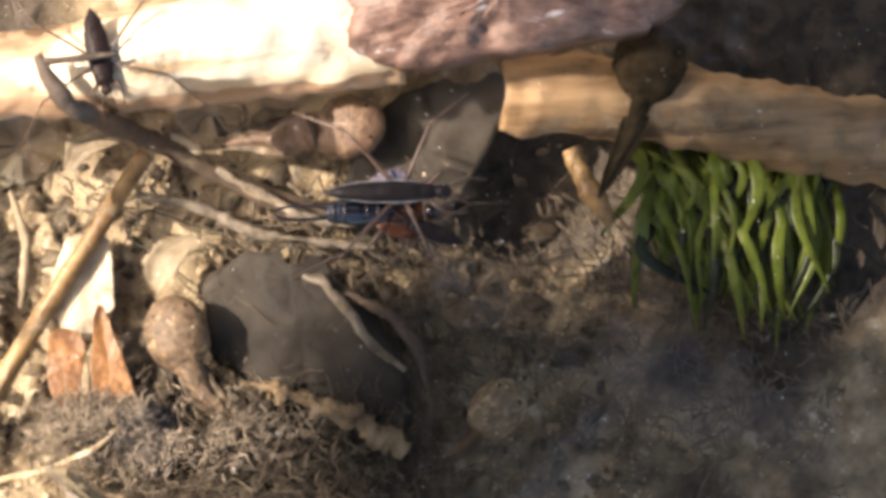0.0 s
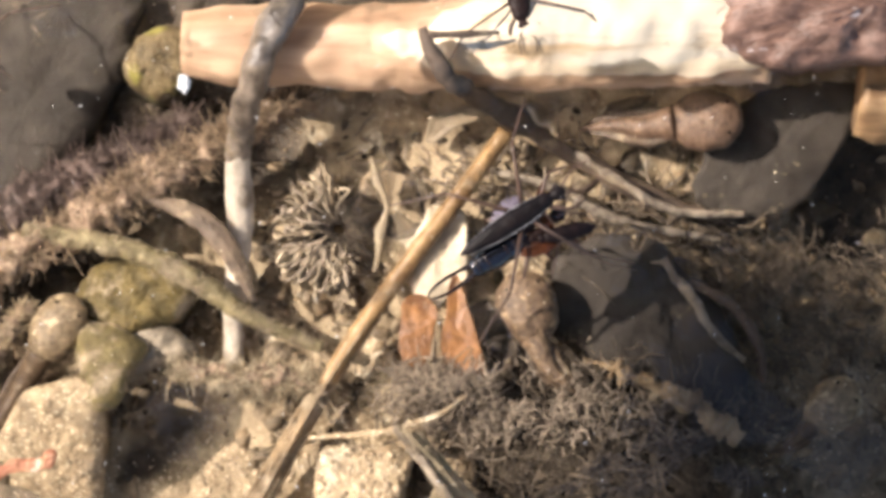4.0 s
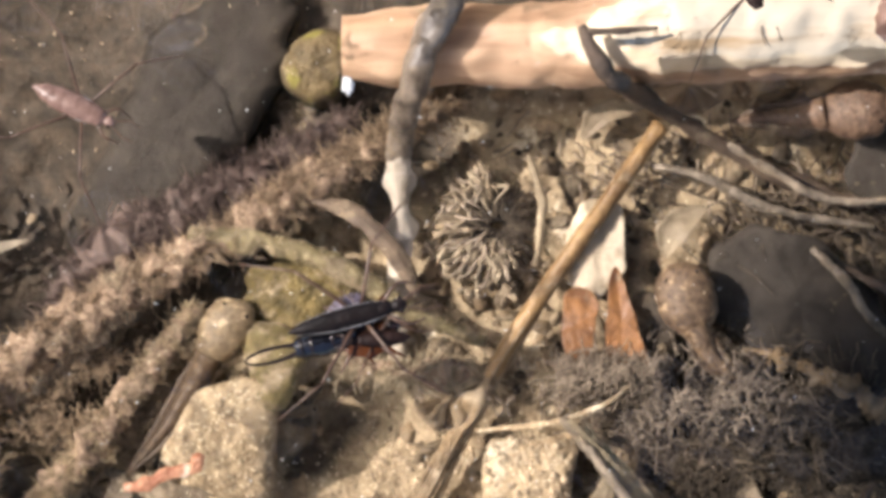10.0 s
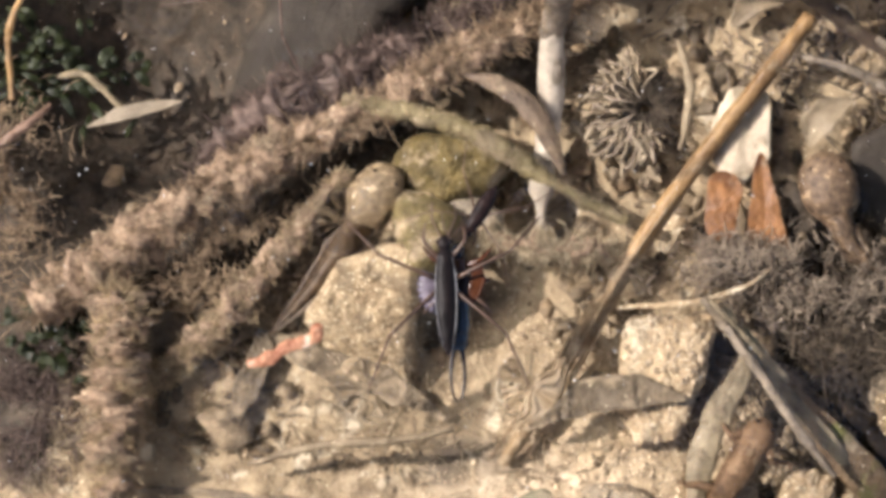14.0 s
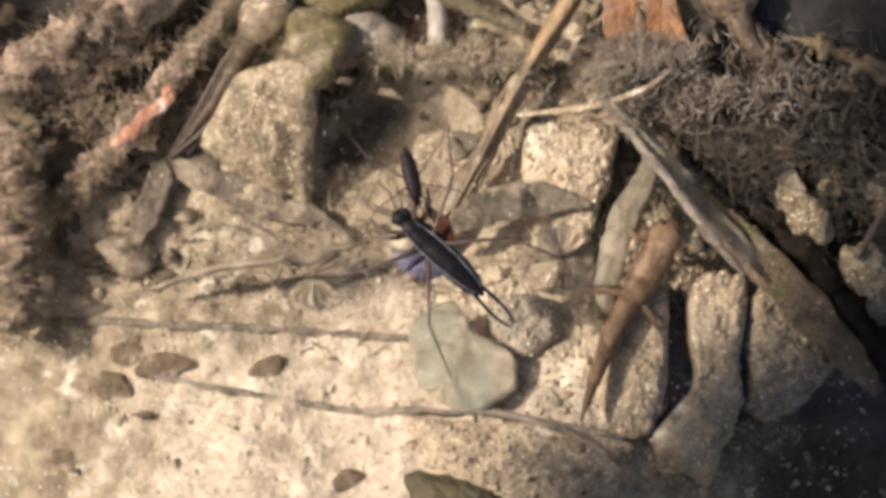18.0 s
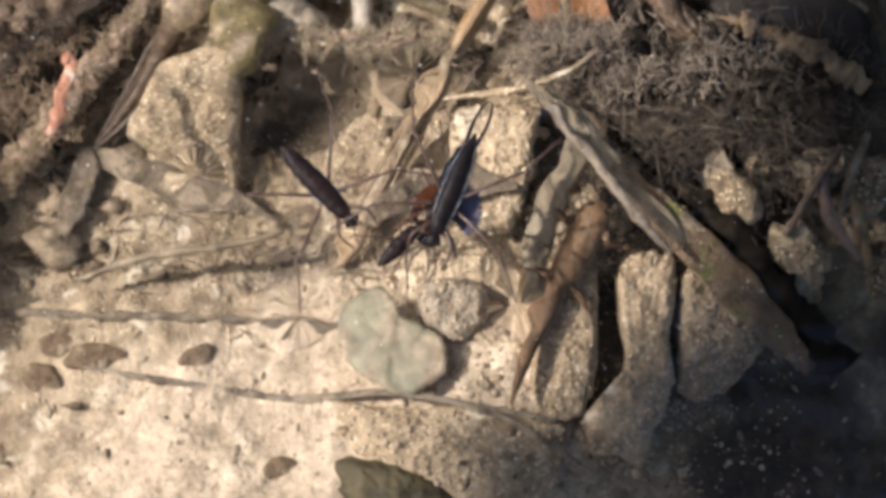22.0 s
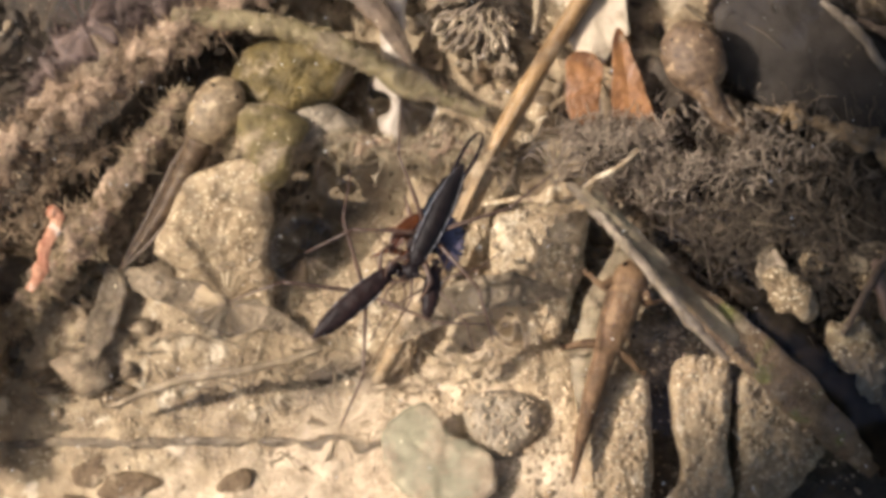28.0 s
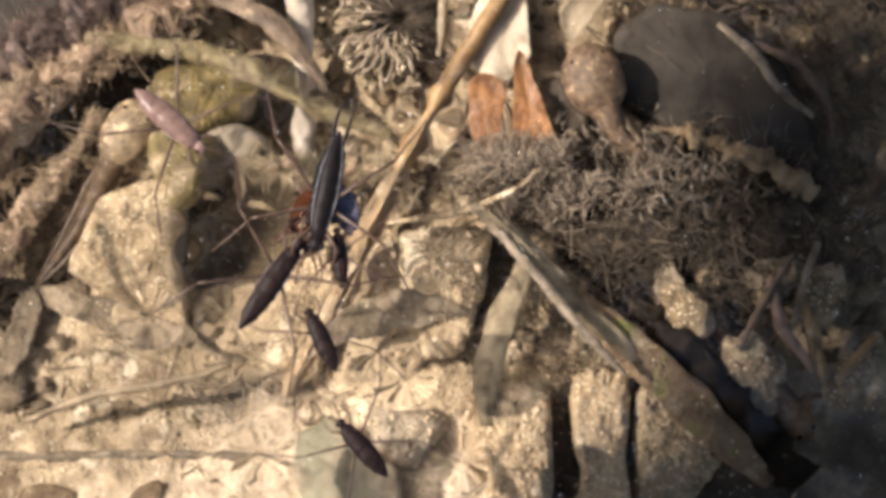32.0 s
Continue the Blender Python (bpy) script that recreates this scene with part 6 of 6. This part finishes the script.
    walk(late_one, [(0, place_at(0, -110, 0, 0, 0, 120)), (30.6, place_at(0, -100, 0, 0, 0, 120)), (31.2, place_at(-2.8, -50.7, 0.0, 0, 0, 127)), (31.5, place_at(-2.9, -46.2, 0.0, 0, 0, 125)), (32, place_at(-4.9, -40.4, 0.0, 0, 0, 127))])
    walk(chip, [(0, place_at(-23.5, -15.7, 0.0, 0, 0, 3)), (3, place_at(-26.7, -20.0, 0.0, 0, 0, 11)), (6, place_at(-34.5, -20.5, 0.1, 0, 0, 10)), (9, place_at(-33.8, -20.7, 0.1, 0, 0, 19)), (11, place_at(-32.3, -21.7, 0.1, 0, 0, 15)), (13, place_at(-33.6, -21.1, 0.1, 0, 0, 12)), (15.5, place_at(-38.7, -26.5, 0.1, 0, 0, 52)), (17, place_at(-39.9, -18.0, 0.1, 0, 0, 42)), (19, place_at(-38.5, -18.2, 0.1, 0, 0, 41)), (21, place_at(-40.4, -16.7, 0.1, 0, 0, 66)), (23, place_at(-38.7, -17.0, 0.1, 0, 0, 74)), (24.5, place_at(-43.5, -18.6, 0.1, 0, 0, 66)), (28, place_at(-43.8, -19.5, 0.1, 0, 0, 68)), (30, place_at(-43.5, -19.3, 0.1, 0, 0, 65)), (32, place_at(-42.2, -16.5, 0.1, 0, 0, 66))])
    # the newt lies still, curls its tail and slips away under the black shade band
    rest = (19, place_at(12.6, -33.2, -11.0, 0, 0, 59))[1]
    course = [((0, rest), 4), ((27.2, rest), 4), ((28, place_at(12.1, -28.7, -11.0, 0, 0, 67)), 2), ((28.5, place_at(12.6, -28.3, -11.0, 0, 0, 68)), 3), ((29, place_at(13.2, -29.1, -11.5, 0, 0, 68)), 18), ((29.3, place_at(12.9, -29.4, -11.5, 0, 0, 71)), 34), ((29.6, place_at(13.6, -29.6, -11.5, 0, 0, 65)), 40), ((30, place_at(15.1, -30.9, -11.5, 0, 0, 64)), 40), ((30.5, place_at(15.7, -31.2, -12.0, 0, 0, 65)), 42), ((30.9, place_at(20.9, -27.8, -15.0, 0, 0, 29)), 30), ((31.3, place_at(31.1, -28.9, -16.5, 0, 0, -22)), 5), ((32, place_at(38.5, -37.6, -18.0, 0, 0, -56)), 5)]
    walk(newt, [(t, m @ place_at(-newt_len / 2, 0, 0)) for (t, m), b in course])
    walk(tail_a, [(t, place_at(0, 0, 0, 0, 0, b)) for (t, m), b in course])
    walk(tail_b, [(t, place_at(-4.0, 0, 0, 0, 0, b)) for (t, m), b in course])
    walk(tail_c, [(t, place_at(0, 0, 0, 0, 0, b) @ place_at(-4.0, 0, 0, 0, 0, b) @ place_at(-4.0, 0, 0, 0, 0, b)) for (t, m), b in course])


motions()
